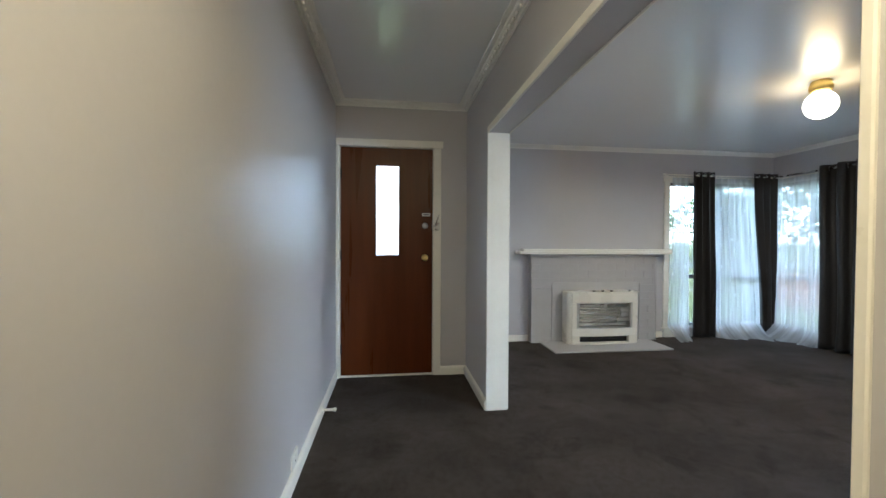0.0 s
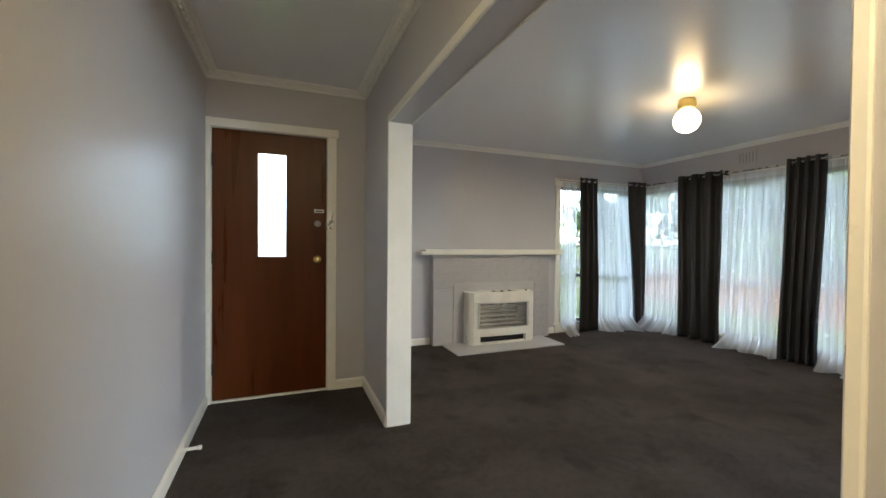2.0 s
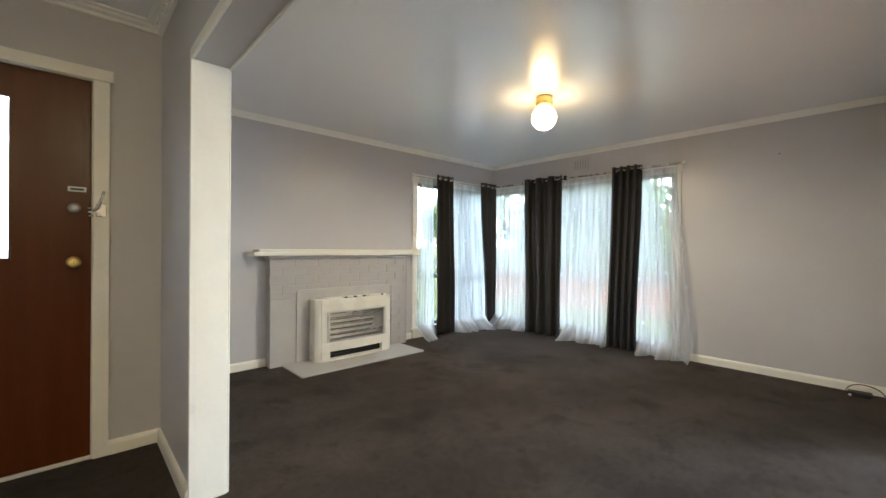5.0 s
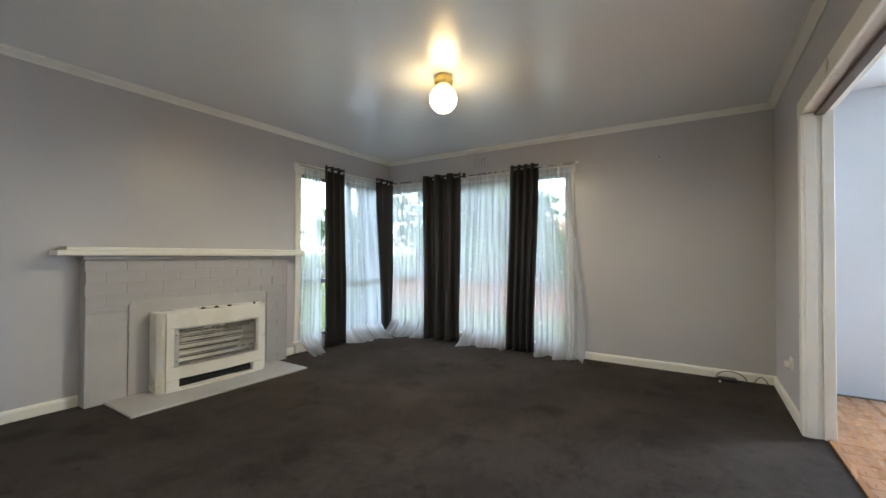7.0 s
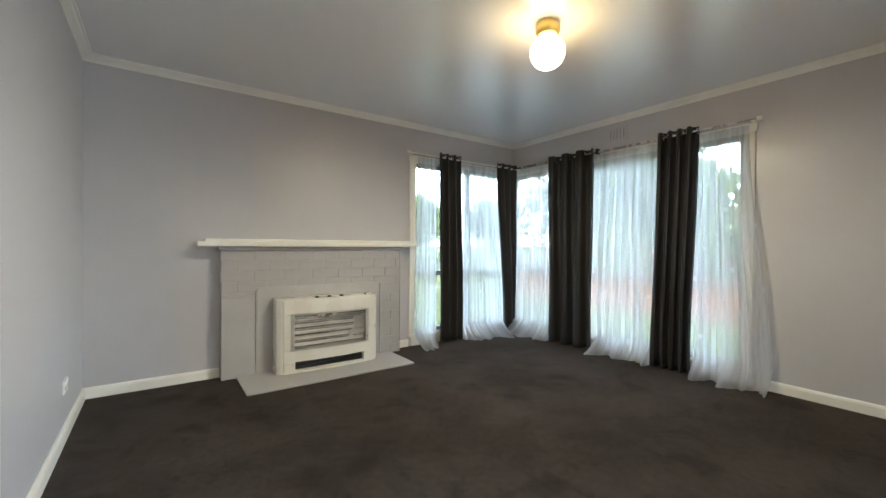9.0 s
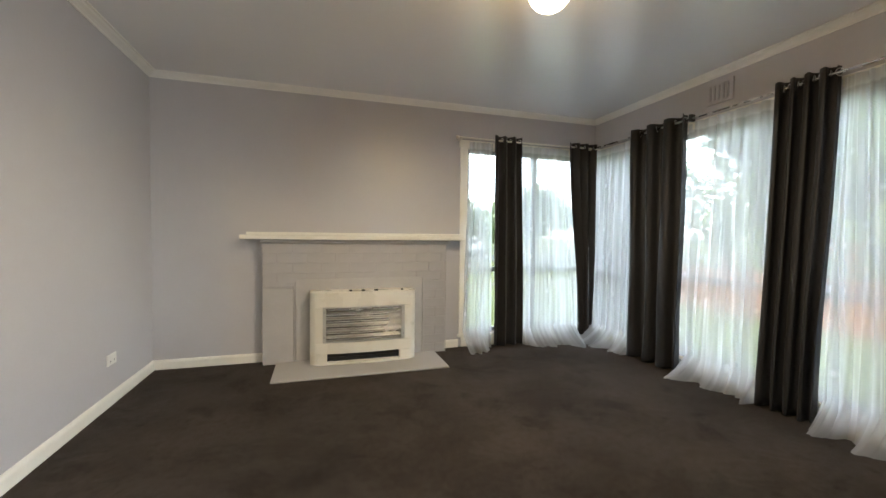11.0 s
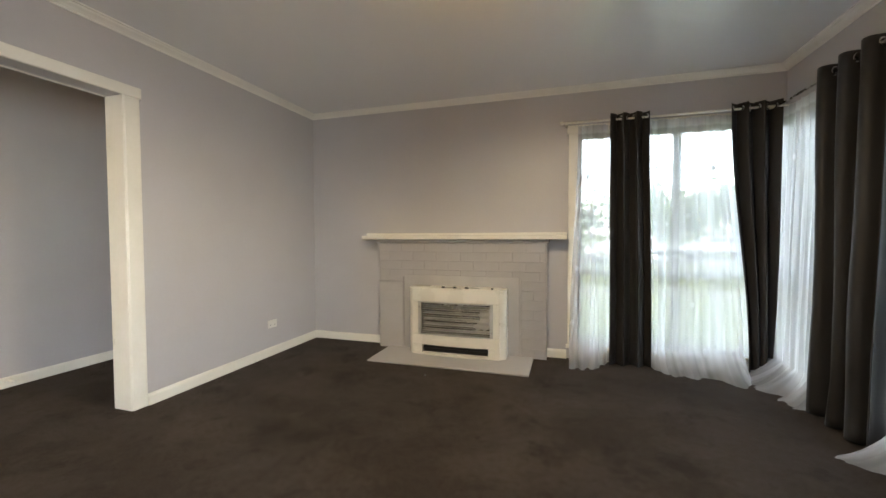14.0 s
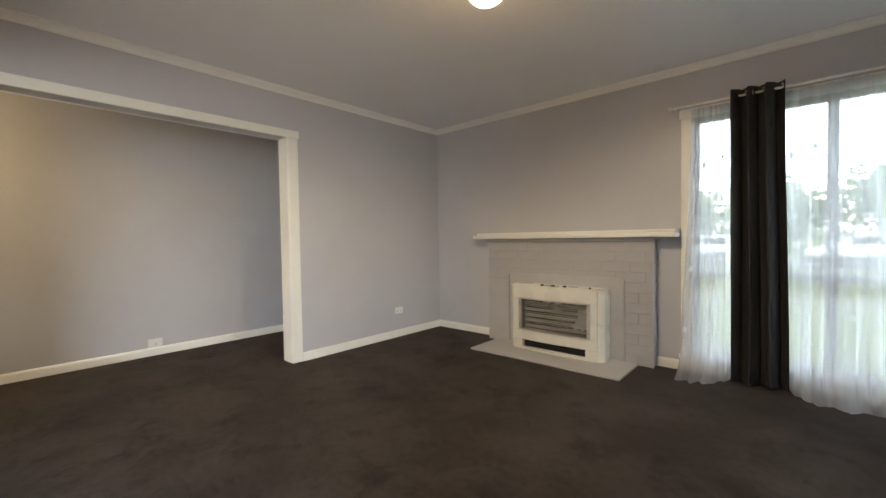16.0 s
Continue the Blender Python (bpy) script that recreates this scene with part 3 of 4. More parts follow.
# ---- corner window ----
def window(name, axis, a0, a1, mullions, label):
    """One side of the corner window: grey frame, transom, panes, cream lining and architrave. a: along the wall."""
    w = thing(name, (a0, YN, WZ0) if axis == "x" else (XE, a0, WZ0), label, "window", kind="structure")

    def b(u0, u1, d0, d1, z0, z1, bevel=0.0):
        u0, u1 = min(u0, u1), max(u0, u1)
        return box(u0, u1, YN + d0, YN + d1, z0, z1, bevel) if axis == "x" else box(XE + d0, XE + d1, u0, u1, z0, z1, bevel)

    s = 1 if a1 > a0 else -1
    edge = [a0, *mullions, a1]
    part("window_frame", b(a0, a0 + s * 0.034, 0.05, 0.10, WZ0, WZ1, 0.003), M_FRAME, w)
    for z0, z1 in ((WZ0, WZ0 + 0.036), (WZT - 0.025, WZT + 0.025), (WZ1 - 0.036, WZ1)):
        part("rail", b(a0 + s * 0.034, a1, 0.052, 0.098, z0, z1, 0.003), M_FRAME, w)
    for m in mullions:
        part("mullion", b(m - 0.028, m + 0.028, 0.045, 0.105, WZ0, WZ1, 0.003), M_FRAME, w)
    for u0, u1 in zip(edge, edge[1:]):
        for z0, z1 in ((WZ0 + 0.036, WZT - 0.025), (WZT + 0.025, WZ1 - 0.036)):
            p = part("pane", b(u0, u1, 0.072, 0.076, z0, z1), M_PANE, w)
            p.visible_shadow = False
    part("window_lining", b(a0 - s * 0.02, a0, -0.002, 0.12, WZ0, WZ1, 0.003), M_TRIM, w)
    part("window_lining", b(a0 - s * 0.02, a1, -0.002, 0.12, WZ1, WZ1 + 0.02), M_TRIM, w)
    part("architrave", b(a0 - s * 0.082, a0 - s * 0.005, -0.02, -0.001, 0.10, WZ1 + 0.003, 0.004), M_TRIM, w)
    part("architrave", b(a0 - s * 0.095, a1, -0.023, -0.001, WZ1 + 0.003, WZ1 + 0.073, 0.004), M_TRIM, w)
    part("window_sill", b(a0 - s * 0.095, a1, -0.035, 0.15, WZ0 - 0.03, WZ0, 0.005), M_TRIM, w)
    part("apron", b(a0 - s * 0.06, a1, -0.018, -0.001, 0.0, WZ0 - 0.031, 0.003), M_TRIM, w)
    return w


window("window_1", "x", WN0, XE + 0.05, (4.452,), "tall corner window in a grey frame with cream trim")
window("window_2", "y", WE0, YN + 0.05, (2.93, 4.07), "wide tall corner window in a grey frame with cream trim")
structure("window_corner_post", box(XE + 0.03, XE + 0.13, YN + 0.03, YN + 0.13, WZ0, WZ1 + 0.02, 0.004), M_FRAME, "grey corner post of the window", "window")


# ---- curtains ----
def drape_point(axis, a, d, z):
    return (a, YN - d, z) if axis == "x" else (XE - d, a, z)


def drape(axis, top, bottom, d0, z0, z1, folds, amp, seed, cols=None, rows=40, pool=0.0, loose=0.15, flare=0.0, crumple=0.0, behind=(), nearest=0.03):
    """Hanging cloth. top, bottom: its ends along the wall; d0: distance from the wall; pool: how far its hem lies out on the floor;
    behind: top and bottom spans of other cloth that holds it back against the wall."""
    bm = bmesh.new()
    uv = bm.loops.layers.uv.new("UVMap")
    cols = cols or int(folds * 14)
    grid, width = [], abs(top[1] - top[0]) * 1.8
    for r in range(rows + 1):
        t = r / rows
        line = []
        for c in range(cols + 1):
            s = c / cols
            e = t * t * (3 - 2 * t)
            a = (top[0] + (top[1] - top[0]) * s) * (1 - e) + (bottom[0] + (bottom[1] - bottom[0]) * s) * e
            warp = loose * noise.noise((s * 4 + seed, t * 1.3, seed))
            wave = math.sin(2 * math.pi * (folds * s + warp * (0.4 + t)) + seed)
            wave += 0.35 * (0.3 + t) * noise.noise((s * folds * 2.2 + seed * 3, t * 2.5, 1.7))
            if crumple:
                wave *= 0.45 + 1.1 * abs(noise.noise((s * 5 + seed, t * 0.7, 8.3)))
                wave += crumple * math.sin(2 * math.pi * (folds * 2.3 * s + 0.9 * noise.noise((s * 3, t * 0.9, seed))) + 2 * seed)
                a += crumple * 0.05 * t * noise.noise((s * 3.3, t * 1.8, seed + 2))
            d = d0 + amp * wave * (1 + 0.25 * t) + flare * e
            a += 0.25 * amp * math.cos(2 * math.pi * folds * 2 * s + seed)
            z = z0 + (z1 - z0) * t
            if pool and t > 0.93:
                k = (t - 0.93) / 0.07
                ripple = max(0.05, 1 + 1.0 * noise.noise((s * folds * 0.8 + seed, 3.1, 0.4)) + 1.2 * noise.noise((s * 2.7 + seed, 1.3, 5.0)))
                d += pool * k * ripple
                a += 0.03 * k * noise.noise((s * folds * 0.6, 7.0, seed))
                z = max(0.006 + 0.012 * abs(noise.noise((s * 20, k * 4, seed))), z * (1 - 0.75 * k))
            held = 0.0
            for (p0, p1), (q0, q1) in behind:
                lo, hi = sorted((p0 + (q0 - p0) * e, p1 + (q1 - p1) * e))
                held = max(held, min(1.0, max(0.0, 1 - max(lo - a, a - hi) / 0.03)))
            d = d * (1 - held) + (0.024 + 0.2 * amp * wave) * held
            if nearest > 0.03 and d < nearest + 0.02:
                d = nearest + 0.02 * math.exp((d - nearest - 0.02) / 0.02)
            line.append((bm.verts.new(drape_point(axis, a, max(d, 0.012 if behind else 0.03), z)), (s * width, (1 - t) * abs(z0 - z1))))
        grid.append(line)
    for r in range(rows):
        for c in range(cols):
            q = (grid[r][c], grid[r][c + 1], grid[r + 1][c + 1], grid[r + 1][c])
            f = bm.faces.new([v for v, _ in q])
            for lo, (_, w) in zip(f.loops, q):
                lo[uv].uv = w
    return bm


def ring(axis, a, d, z, turn):
    bm = bmesh.new()
    R, r, n, k = 0.021, 0.0048, 18, 8
    vs = []
    for i in range(n):
        u = 2 * math.pi * i / n
        row = []
        for j in range(k):
            v = 2 * math.pi * j / k
            p = Vector((r * 0.7 * math.sin(v), (R + r * math.cos(v)) * math.cos(u), (R + r * math.cos(v)) * math.sin(u)))
            p.rotate(Euler((0, 0, turn)))
            row.append(bm.verts.new(Vector(drape_point(axis, a + p.x, d + p.y, z + p.z))))
        vs.append(row)
    for i in range(n):
        for j in range(k):
            bm.faces.new((vs[i][j], vs[(i + 1) % n][j], vs[(i + 1) % n][(j + 1) % k], vs[i][(j + 1) % k]))
    return bm


ROD_D, ROD_Z = 0.085, 2.062


def eyelet_curtain(axis, top, bottom, folds, amp, seed, label):
    c = thing("eyelet_curtain", drape_point(axis, (bottom[0] + bottom[1]) / 2, ROD_D, 0.0), label, "curtain", "charcoal eyelet curtains at the corner window")
    cloth = part("cloth", drape(axis, top, bottom, ROD_D, ROD_Z + 0.042, 0.012, folds, amp, seed, loose=0.10, flare=0.012, nearest=0.045), M_CURTAIN, c, smooth=True)
    thick = cloth.modifiers.new("thickness", "SOLIDIFY")
    thick.thickness = 0.003
    count = int(folds * 2)
    for k in range(count):
        s = (k * math.pi - seed) / (2 * math.pi * folds) % 1.0
        a = top[0] + (top[1] - top[0]) * s
        part("eyelet", ring(axis, a, ROD_D, ROD_Z, 0.35 if k % 2 else -0.35), M_CHROME, c, "silver metal eyelet", True)
    return c


DARK = (("x", (3.912, 4.205), (3.921, 4.238), 3, 0.040, 0.6, "charcoal eyelet curtain gathered narrow on a silver rod"),
        ("x", (4.777, 5.100), (4.928, 5.080), 3, 0.036, 2.1, "charcoal eyelet curtain pulled into the window corner"),
        ("y", (4.090, 3.528), (4.042, 3.535), 3, 0.055, 1.2, "wide charcoal eyelet curtain with deep folds"),
        ("y", (2.882, 2.562), (2.918, 2.612), 4, 0.040, 0.2, "charcoal eyelet curtain gathered into narrow pleats"))
for row in DARK:
    eyelet_curtain(*row)

for axis, top, bottom, folds, seed, lab in (
        ("x", (3.665, 3.925), (3.600, 3.940), 5, 0.9, "white voile sheer curtain with its hem on the carpet"),
        ("x", (4.16, 4.92), (4.16, 4.99), 8, 3.3, "white embroidered voile sheer curtain trailing on the carpet"),
        ("y", (4.72, 4.04), (4.70, 4.02), 8, 5.1, "white embroidered voile sheer curtain beside the window corner"),
        ("y", (3.58, 2.83), (3.64, 2.80), 9, 6.4, "white embroidered voile sheer curtain trailing far onto the carpet"),
        ("y", (2.560, 2.215), (2.560, 2.045), 6, 7.7, "white voile sheer curtain flared out at its hem"),
        ("y", (2.640, 2.560), (2.740, 2.480), 3, 9.2, "narrow white voile sheer curtain beside a dark curtain")):
    bm = drape(axis, top, bottom, 0.050, 2.035, 0.03, folds * 1.0, 0.015, seed, cols=folds * 24, rows=56, pool=0.15, loose=0.9, flare=0.04, crumple=0.14, behind=[(r[1], r[2]) for r in DARK if r[0] == axis])
    tagged(link(bm, "sheer_curtain", M_SHEER, True), lab, "curtain", "white sheer curtains at the corner window")

for axis, a0, a1, lab in (("x", 3.545, 5.08, "thin white curtain rod with a white end bracket"), ("y", 2.160, 4.69, "long thin silver curtain rod with a white end bracket")):
    rod = thing("curtain_rod", drape_point(axis, a0, ROD_D, ROD_Z), lab, "curtain rod", "curtain rods")
    part("pole", tube([drape_point(axis, a0, ROD_D, ROD_Z), drape_point(axis, (a0 + a1) / 2, ROD_D, ROD_Z - 0.004), drape_point(axis, a1, ROD_D, ROD_Z)], 0.0085, 12), M_TRIM if axis == "x" else M_CHROME, rod, smooth=True)
    for k, a in enumerate((a0 + 0.025, a1 - 0.04)):
        p, q = drape_point(axis, a - 0.012, 0.0, ROD_Z), drape_point(axis, a + 0.012, ROD_D + 0.012, ROD_Z)
        part("bracket", box(min(p[0], q[0]), max(p[0], q[0]), min(p[1], q[1]), max(p[1], q[1]), ROD_Z - 0.018, ROD_Z - 0.009, 0.002), M_TRIM, rod)
    p = drape_point(axis, a0 - 0.012, ROD_D, ROD_Z)
    part("finial", lathe([(0.010, -0.016), (0.016, -0.012), (0.017, 0.010), (0.011, 0.016)], p, axis, 16), M_TRIM, rod, "white end cap", True)
    p, q = drape_point(axis, 3.500, ROD_D - 0.03, 0), drape_point(axis, 3.520, ROD_D + 0.02, 0)
    if axis == "y":
        part("rod_joint", box(min(p[0], q[0]), max(p[0], q[0]), min(p[1], q[1]), max(p[1], q[1]), ROD_Z - 0.026, ROD_Z + 0.030, 0.003), M_BLACK, rod, "dark square rod joint")

# ---- fireplace ----
FX0, FX1, FY, FZ = 1.804, 3.415, 4.66, 1.036
fire = thing("fireplace", (2.585, YN, 0), "grey painted brick fireplace with a cream timber mantelpiece", "fireplace")
part("chimney_breast", box(FX0 + 0.004, FX1 - 0.004, FY + 0.0072, YN - 0.001, 0, FZ), M_BRICK, fire)
part("infill_panel", box(2.070, 3.182, FY - 0.002, FY + 0.005, 0.015, 0.725, 0.002), M_HEARTH, fire, "flat grey sheet closing the old hearth")
part("side_panel", box(FX0 + 0.001, 2.052, FY - 0.004, FY + 0.005, 0.0, 0.648, 0.003), M_HEARTH, fire, "flat grey render panel")
part("edge_strip", box(2.055, 2.068, FY - 0.012, FY + 0.004, 0.015, 0.698, 0.002), M_BRICK, fire)
part("edge_strip", box(3.186, 3.197, FY - 0.010, FY + 0.004, 0.015, 0.712, 0.002), M_HEARTH, fire)
part("ledge", box(FX0 - 0.002, 2.052, FY - 0.012, FY + 0.004, 0.649, 0.660, 0.002), M_BRICK, fire)
part("mantel_bed", box(FX0 - 0.02, FX1 + 0.02, FY - 0.022, YN - 0.002, FZ, FZ + 0.028, 0.004), M_BRICK, fire, "grey bed mould")
mantel = part("mantelshelf", box(1.640, 3.583, 4.600, YN - 0.002, FZ + 0.029, FZ + 0.066, 0.005), M_TRIM, fire, "cream timber mantelshelf")
part("shelf_top", box(1.690, 3.583, 4.610, YN - 0.002, FZ + 0.0665, FZ + 0.090, 0.004), M_TRIM, mantel)
part("hearth_slab", box(1.912, 3.306, 4.185, FY + 0.004, 0.0, 0.016, 0.005), M_HEARTH, fire, "low pale grey hearth slab")
part("corner_bead", box(FX1 - 0.004, FX1 + 0.003, FY - 0.006, FY + 0.004, 0.0, FZ, 0.002), M_HEARTH, fire)

# ---- gas heater ----
HX0, HX1, HZ0, HZ1 = 2.185, 3.082, 0.016, 0.625
GR0, GR1, GR2, GR3 = 2.287, 2.977, 0.202, 0.503
heater = thing("gas_heater", ((HX0 + HX1) / 2, 4.56, HZ0), "cream enamelled gas space heater standing on the hearth", "heater")


def bow(x):
    u = 2 * (x - HX0) / (HX1 - HX0) - 1
    y = 4.448 + 0.034 * u * u
    edge = max(0.0, (abs(u) - 0.885) / 0.115)
    return y + 0.030 * edge * edge


def bowed(x0, x1, z0, z1, thick=0.022, steps=14, push=0.0, bm=None):
    bm = bm or bmesh.new()
    cols = []
    for k in range(steps + 1):
        x = x0 + (x1 - x0) * k / steps
        y = bow(x) + push
        cols.append([bm.verts.new(v) for v in ((x, y + 0.004, z0), (x, y, z0 + 0.004), (x, y, z1 - 0.004), (x, y + 0.004, z1), (x, y + thick, z1), (x, y + thick, z0))])
    for a, b in zip(cols, cols[1:]):
        for j in range(6):
            bm.faces.new((a[j], a[(j + 1) % 6], b[(j + 1) % 6], b[j]))
    bm.faces.new(cols[0])
    bm.faces.new(cols[-1][::-1])
    return bm


part("case", box(HX0 + 0.004, HX1 - 0.004, 4.515, FY - 0.006, HZ0, HZ1 - 0.004, 0.006), M_CREAM, heater)
front = bmesh.new()
for r in ((HX0 + 0.050, HX1 - 0.050, GR3, HZ1), (HX0 + 0.050, HX1 - 0.050, 0.110, GR2), (HX0 + 0.050, HX1 - 0.050, HZ0, 0.036), (HX0 + 0.050, GR0, GR2, GR3), (GR1, HX1 - 0.050, GR2, GR3), (HX0 + 0.050, 2.323, 0.036, 0.110), (2.935, HX1 - 0.050, 0.036, 0.110)):
    bowed(*r, bm=front)
part("front_panel", front, M_CREAM, heater)
part("side_trim", bowed(HX0, HX0 + 0.048, HZ0, HZ1 - 0.002, 0.05, push=0.009), M_CREAM, heater)
part("side_trim", bowed(HX1 - 0.048, HX1, HZ0, HZ1 - 0.002, 0.05, push=0.009), M_CREAM, heater)
part("top_plate", box(HX0 + 0.004, HX1 - 0.004, 4.484, FY - 0.006, HZ1 - 0.0035, HZ1 + 0.003, 0.002), M_CREAM, heater)
grille = part("grille_frame", bmesh.new(), M_GRILLE, heater, "dull nickel frame round the heater's grille")
gb = bmesh.new()
for r in ((GR0, GR1, GR3 - 0.010, GR3 - 0.001), (GR0, GR1, GR2 + 0.001, GR2 + 0.010), (GR0, GR0 + 0.028, GR2 + 0.010, GR3 - 0.010), (GR1 - 0.028, GR1, GR2 + 0.010, GR3 - 0.010)):
    bowed(*r, thick=0.018, push=-0.006, bm=gb)
gb.to_mesh(grille.data)
gb.free()
part("reflector", box(GR0 + 0.002, GR1 - 0.002, 4.508, 4.513, GR2 + 0.002, GR3 - 0.002), M_STEEL, heater, "shiny steel reflector")
for k in range(5):
    zc = GR2 + 0.046 + 0.052 * k
    bm = bmesh.new()
    bmesh.ops.create_cube(bm, size=1, matrix=Matrix.Translation(((GR0 + GR1) / 2, 4.496, zc)) @ Matrix.Rotation(radians(-38), 4, "X") @ Matrix.Diagonal((0.632, 0.003, 0.034, 1)))
    part("louvre", bm, M_STEEL, heater)
for k in range(14):
    zc = GR2 + 0.024 + 0.0193 * k
    part("guard_wire", tube([(x, bow(x) + 0.004, zc) for x in (GR0 + 0.028, 2.42, 2.53, 2.632, 2.74, 2.85, GR1 - 0.028)], 0.0018, 5), M_GRILLE, grille)
for k in range(5):
    x = 2.38 + 0.125 * k
    part("guard_hook", tube([(x, bow(x) + 0.006, GR3 - 0.008), (x, bow(x), GR3 - 0.023), (x, bow(x) + 0.004, GR3 - 0.028)], 0.003, 6), M_CHROME, grille)
for x in (GR0 + 0.011, GR1 - 0.011):
    for z in (GR2 + 0.05, GR3 - 0.05):
        part("screw", lathe([(0.005, 0), (0.005, -0.003), (0.002, -0.004)], (x, bow(x) - 0.006, z), "y", 10), M_STEEL, grille)
part("outlet_slot", box(2.324, 2.934, 4.509, 4.514, 0.037, 0.109), M_BLACK, heater, "black warm-air outlet slot")
part("slot_vane", box(2.324, 2.934, 4.492, 4.506, 0.070, 0.0725), M_BLACK, heater)
for x, r in ((2.515, 0.016), (2.623, 0.018), (2.733, 0.018), (2.962, 0.011)):
    part("knob", lathe([(r, 0.0), (r, 0.006), (r * 0.8, 0.013), (r * 0.3, 0.014)], (x, 4.505, HZ1 + 0.003), "z", 16), M_BLACK, heater, "dark control knob", True)


# ---- ceiling lamps ----
def globe_lamp(name, x, y, watts, glow, label, top, colour, low_colour):
    lamp = thing(name, (x, y, top), label, "ceiling lamp")
    part("gallery", lathe([(0.058, 0.0), (0.062, -0.006), (0.060, -0.016), (0.066, -0.026), (0.068, -0.034), (0.068, -0.056), (0.064, -0.066), (0.058, -0.078), (0.046, -0.080)], (x, y, top), "z", 32), M_BRASS, lamp, "brass gallery ring", True)
    g = part("globe", lathe([(0.045, -0.080)] + [(0.100 * math.sin(radians(a)), -0.170 + 0.100 * math.cos(radians(a))) for a in range(28, 180, 8)] + [(0.004, -0.270)], (x, y, top), "z", 36), M_GLOBE, lamp, "lit white opal glass globe", True)
    g.visible_shadow = False
    bulb(name + "_glow", (x, y, top - 0.17), glow, colour, 0.09)
    low = new(name + "_light", bpy.data.lights.new(name + "_light", "SPOT"))
    low.data.energy, low.data.color, low.data.shadow_soft_size = watts, low_colour, 0.09
    low.data.spot_size, low.data.spot_blend = radians(179), 0.60
    low.matrix_world = look((x, y, top - 0.17), (x, y + 0.0001, 0.0))
    return lamp


globe_lamp("ceiling_lamp", 3.244, 2.635, 1.70, 0.14, "lit round opal glass ceiling lamp on a brass gallery", ZC, WARM, SOFT)
globe_lamp("ceiling_lamp", 0.25, 0.10, 0.85, 0.50, "lit round opal glass ceiling lamp in the hall", ZH, YELLOW, YELLOW)


# ---- small fixtures ----
def outlet(x, y, z, way, w, h, label, plug=False, holes=2):
    """A socket plate on a wall; way: the direction into the room, along x or y."""
    o = thing("power_outlet", (x, y, z), label, "power outlet")

    def b(u0, u1, d0, d1, z0, z1, bevel):
        if way[0]:
            xs = sorted((x + way[0] * d0, x + way[0] * d1))
            return box(*xs, y + u0, y + u1, z0, z1, bevel)
        ys = sorted((y + way[1] * d0, y + way[1] * d1))
        return box(x + u0, x + u1, *ys, z0, z1, bevel)

    part("plate", b(-w / 2, w / 2, 0.0, 0.010, z - h / 2, z + h / 2, 0.003), M_PLATE, o)
    for k in range(holes):
        u = (k - (holes - 1) / 2) * w * 0.45
        part("switch", b(u - 0.006, u + 0.006, 0.0095, 0.014, z + h * 0.18, z + h * 0.36, 0.001), M_PLATE, o)
        part("pin_hole", b(u - 0.003, u + 0.003, 0.0096, 0.0105, z - h * 0.2, z - h * 0.06, 0.0), M_INK, o)
    if plug:
        part("plug", b(0.012, 0.045, 0.010, 0.042, z - 0.030, z + 0.008, 0.004), M_PLATE, o)
    return o


outlet(XP1, 4.104, 0.290, (1, 0), 0.115, 0.072, "white double power outlet low on the grey wall")
outlet(XW, 2.140, 0.120, (1, 0), 0.115, 0.075, "cream socket plate just above the hall skirting", holes=1)
outlet(4.46, YS, 0.34, (0, 1), 0.115, 0.075, "white power outlet with a plug in it", True)

stop = thing("door_stop", (XW + 0.018, 2.87, 0.06), "white tubular door stop fixed to the skirting", "door stop")
part("rose", lathe([(0.020, 0), (0.020, 0.004), (0.012, 0.010)], (XW + 0.018, 2.87, 0.055), "x", 16), M_TRIM, stop, smooth=True)
part("stem", lathe([(0.0095, 0.008), (0.0095, 0.075)], (XW + 0.018, 2.87, 0.055), "x", 14), M_TRIM, stop, smooth=True)
part("tip", lathe([(0.012, 0.073), (0.013, 0.078), (0.013, 0.090), (0.009, 0.094)], (XW + 0.018, 2.87, 0.055), "x", 14), M_PLATE, stop, smooth=True)

VY0, VY1, VZ0, VZ1 = 3.234, 3.444, 2.138, 2.300
vent = thing("wall_vent", (XE, (VY0 + VY1) / 2, VZ0), "grey painted plaster wall vent with slots", "vent")
part("frame", boxes([(XE - 0.016, XE - 0.0005, VY0, VY1, VZ0, VZ0 + 0.022), (XE - 0.016, XE - 0.0005, VY0, VY1, VZ1 - 0.022, VZ1), (XE - 0.016, XE - 0.0005, VY0, VY0 + 0.018, VZ0 + 0.022, VZ1 - 0.022), (XE - 0.016, XE - 0.0005, VY1 - 0.018, VY1, VZ0 + 0.022, VZ1 - 0.022)]), M_WALL, vent)
part("backing", box(XE - 0.004, XE - 0.001, VY0 + 0.018, VY1 - 0.018, VZ0 + 0.022, VZ1 - 0.022), M_BLACK, vent)
for k in range(6):
    yc = VY0 + 0.018 + (VY1 - VY0 - 0.036) * k / 5
    part("mullion", box(XE - 0.015, XE - 0.004, max(VY0 + 0.018, yc - 0.010), min(VY1 - 0.018, yc + 0.010), VZ0 + 0.022, VZ1 - 0.022), M_WALL, vent)
for k in range(7):
    zc = VZ0 + 0.022 + (VZ1 - VZ0 - 0.044) * (k + 0.5) / 7
    part("slat", box(XE - 0.0125, XE - 0.005, VY0 + 0.018, VY1 - 0.018, zc - 0.004, zc + 0.003), M_WALL, vent)

nail = lathe([(0.0022, 0), (0.0022, -0.020), (0.006, -0.021), (0.006, -0.024)], (XE, 1.394, 2.035), "x", 8)
tagged(link(nail, "picture_nail", M_BLACK), "small dark picture nail in the grey painted wall", "nail")

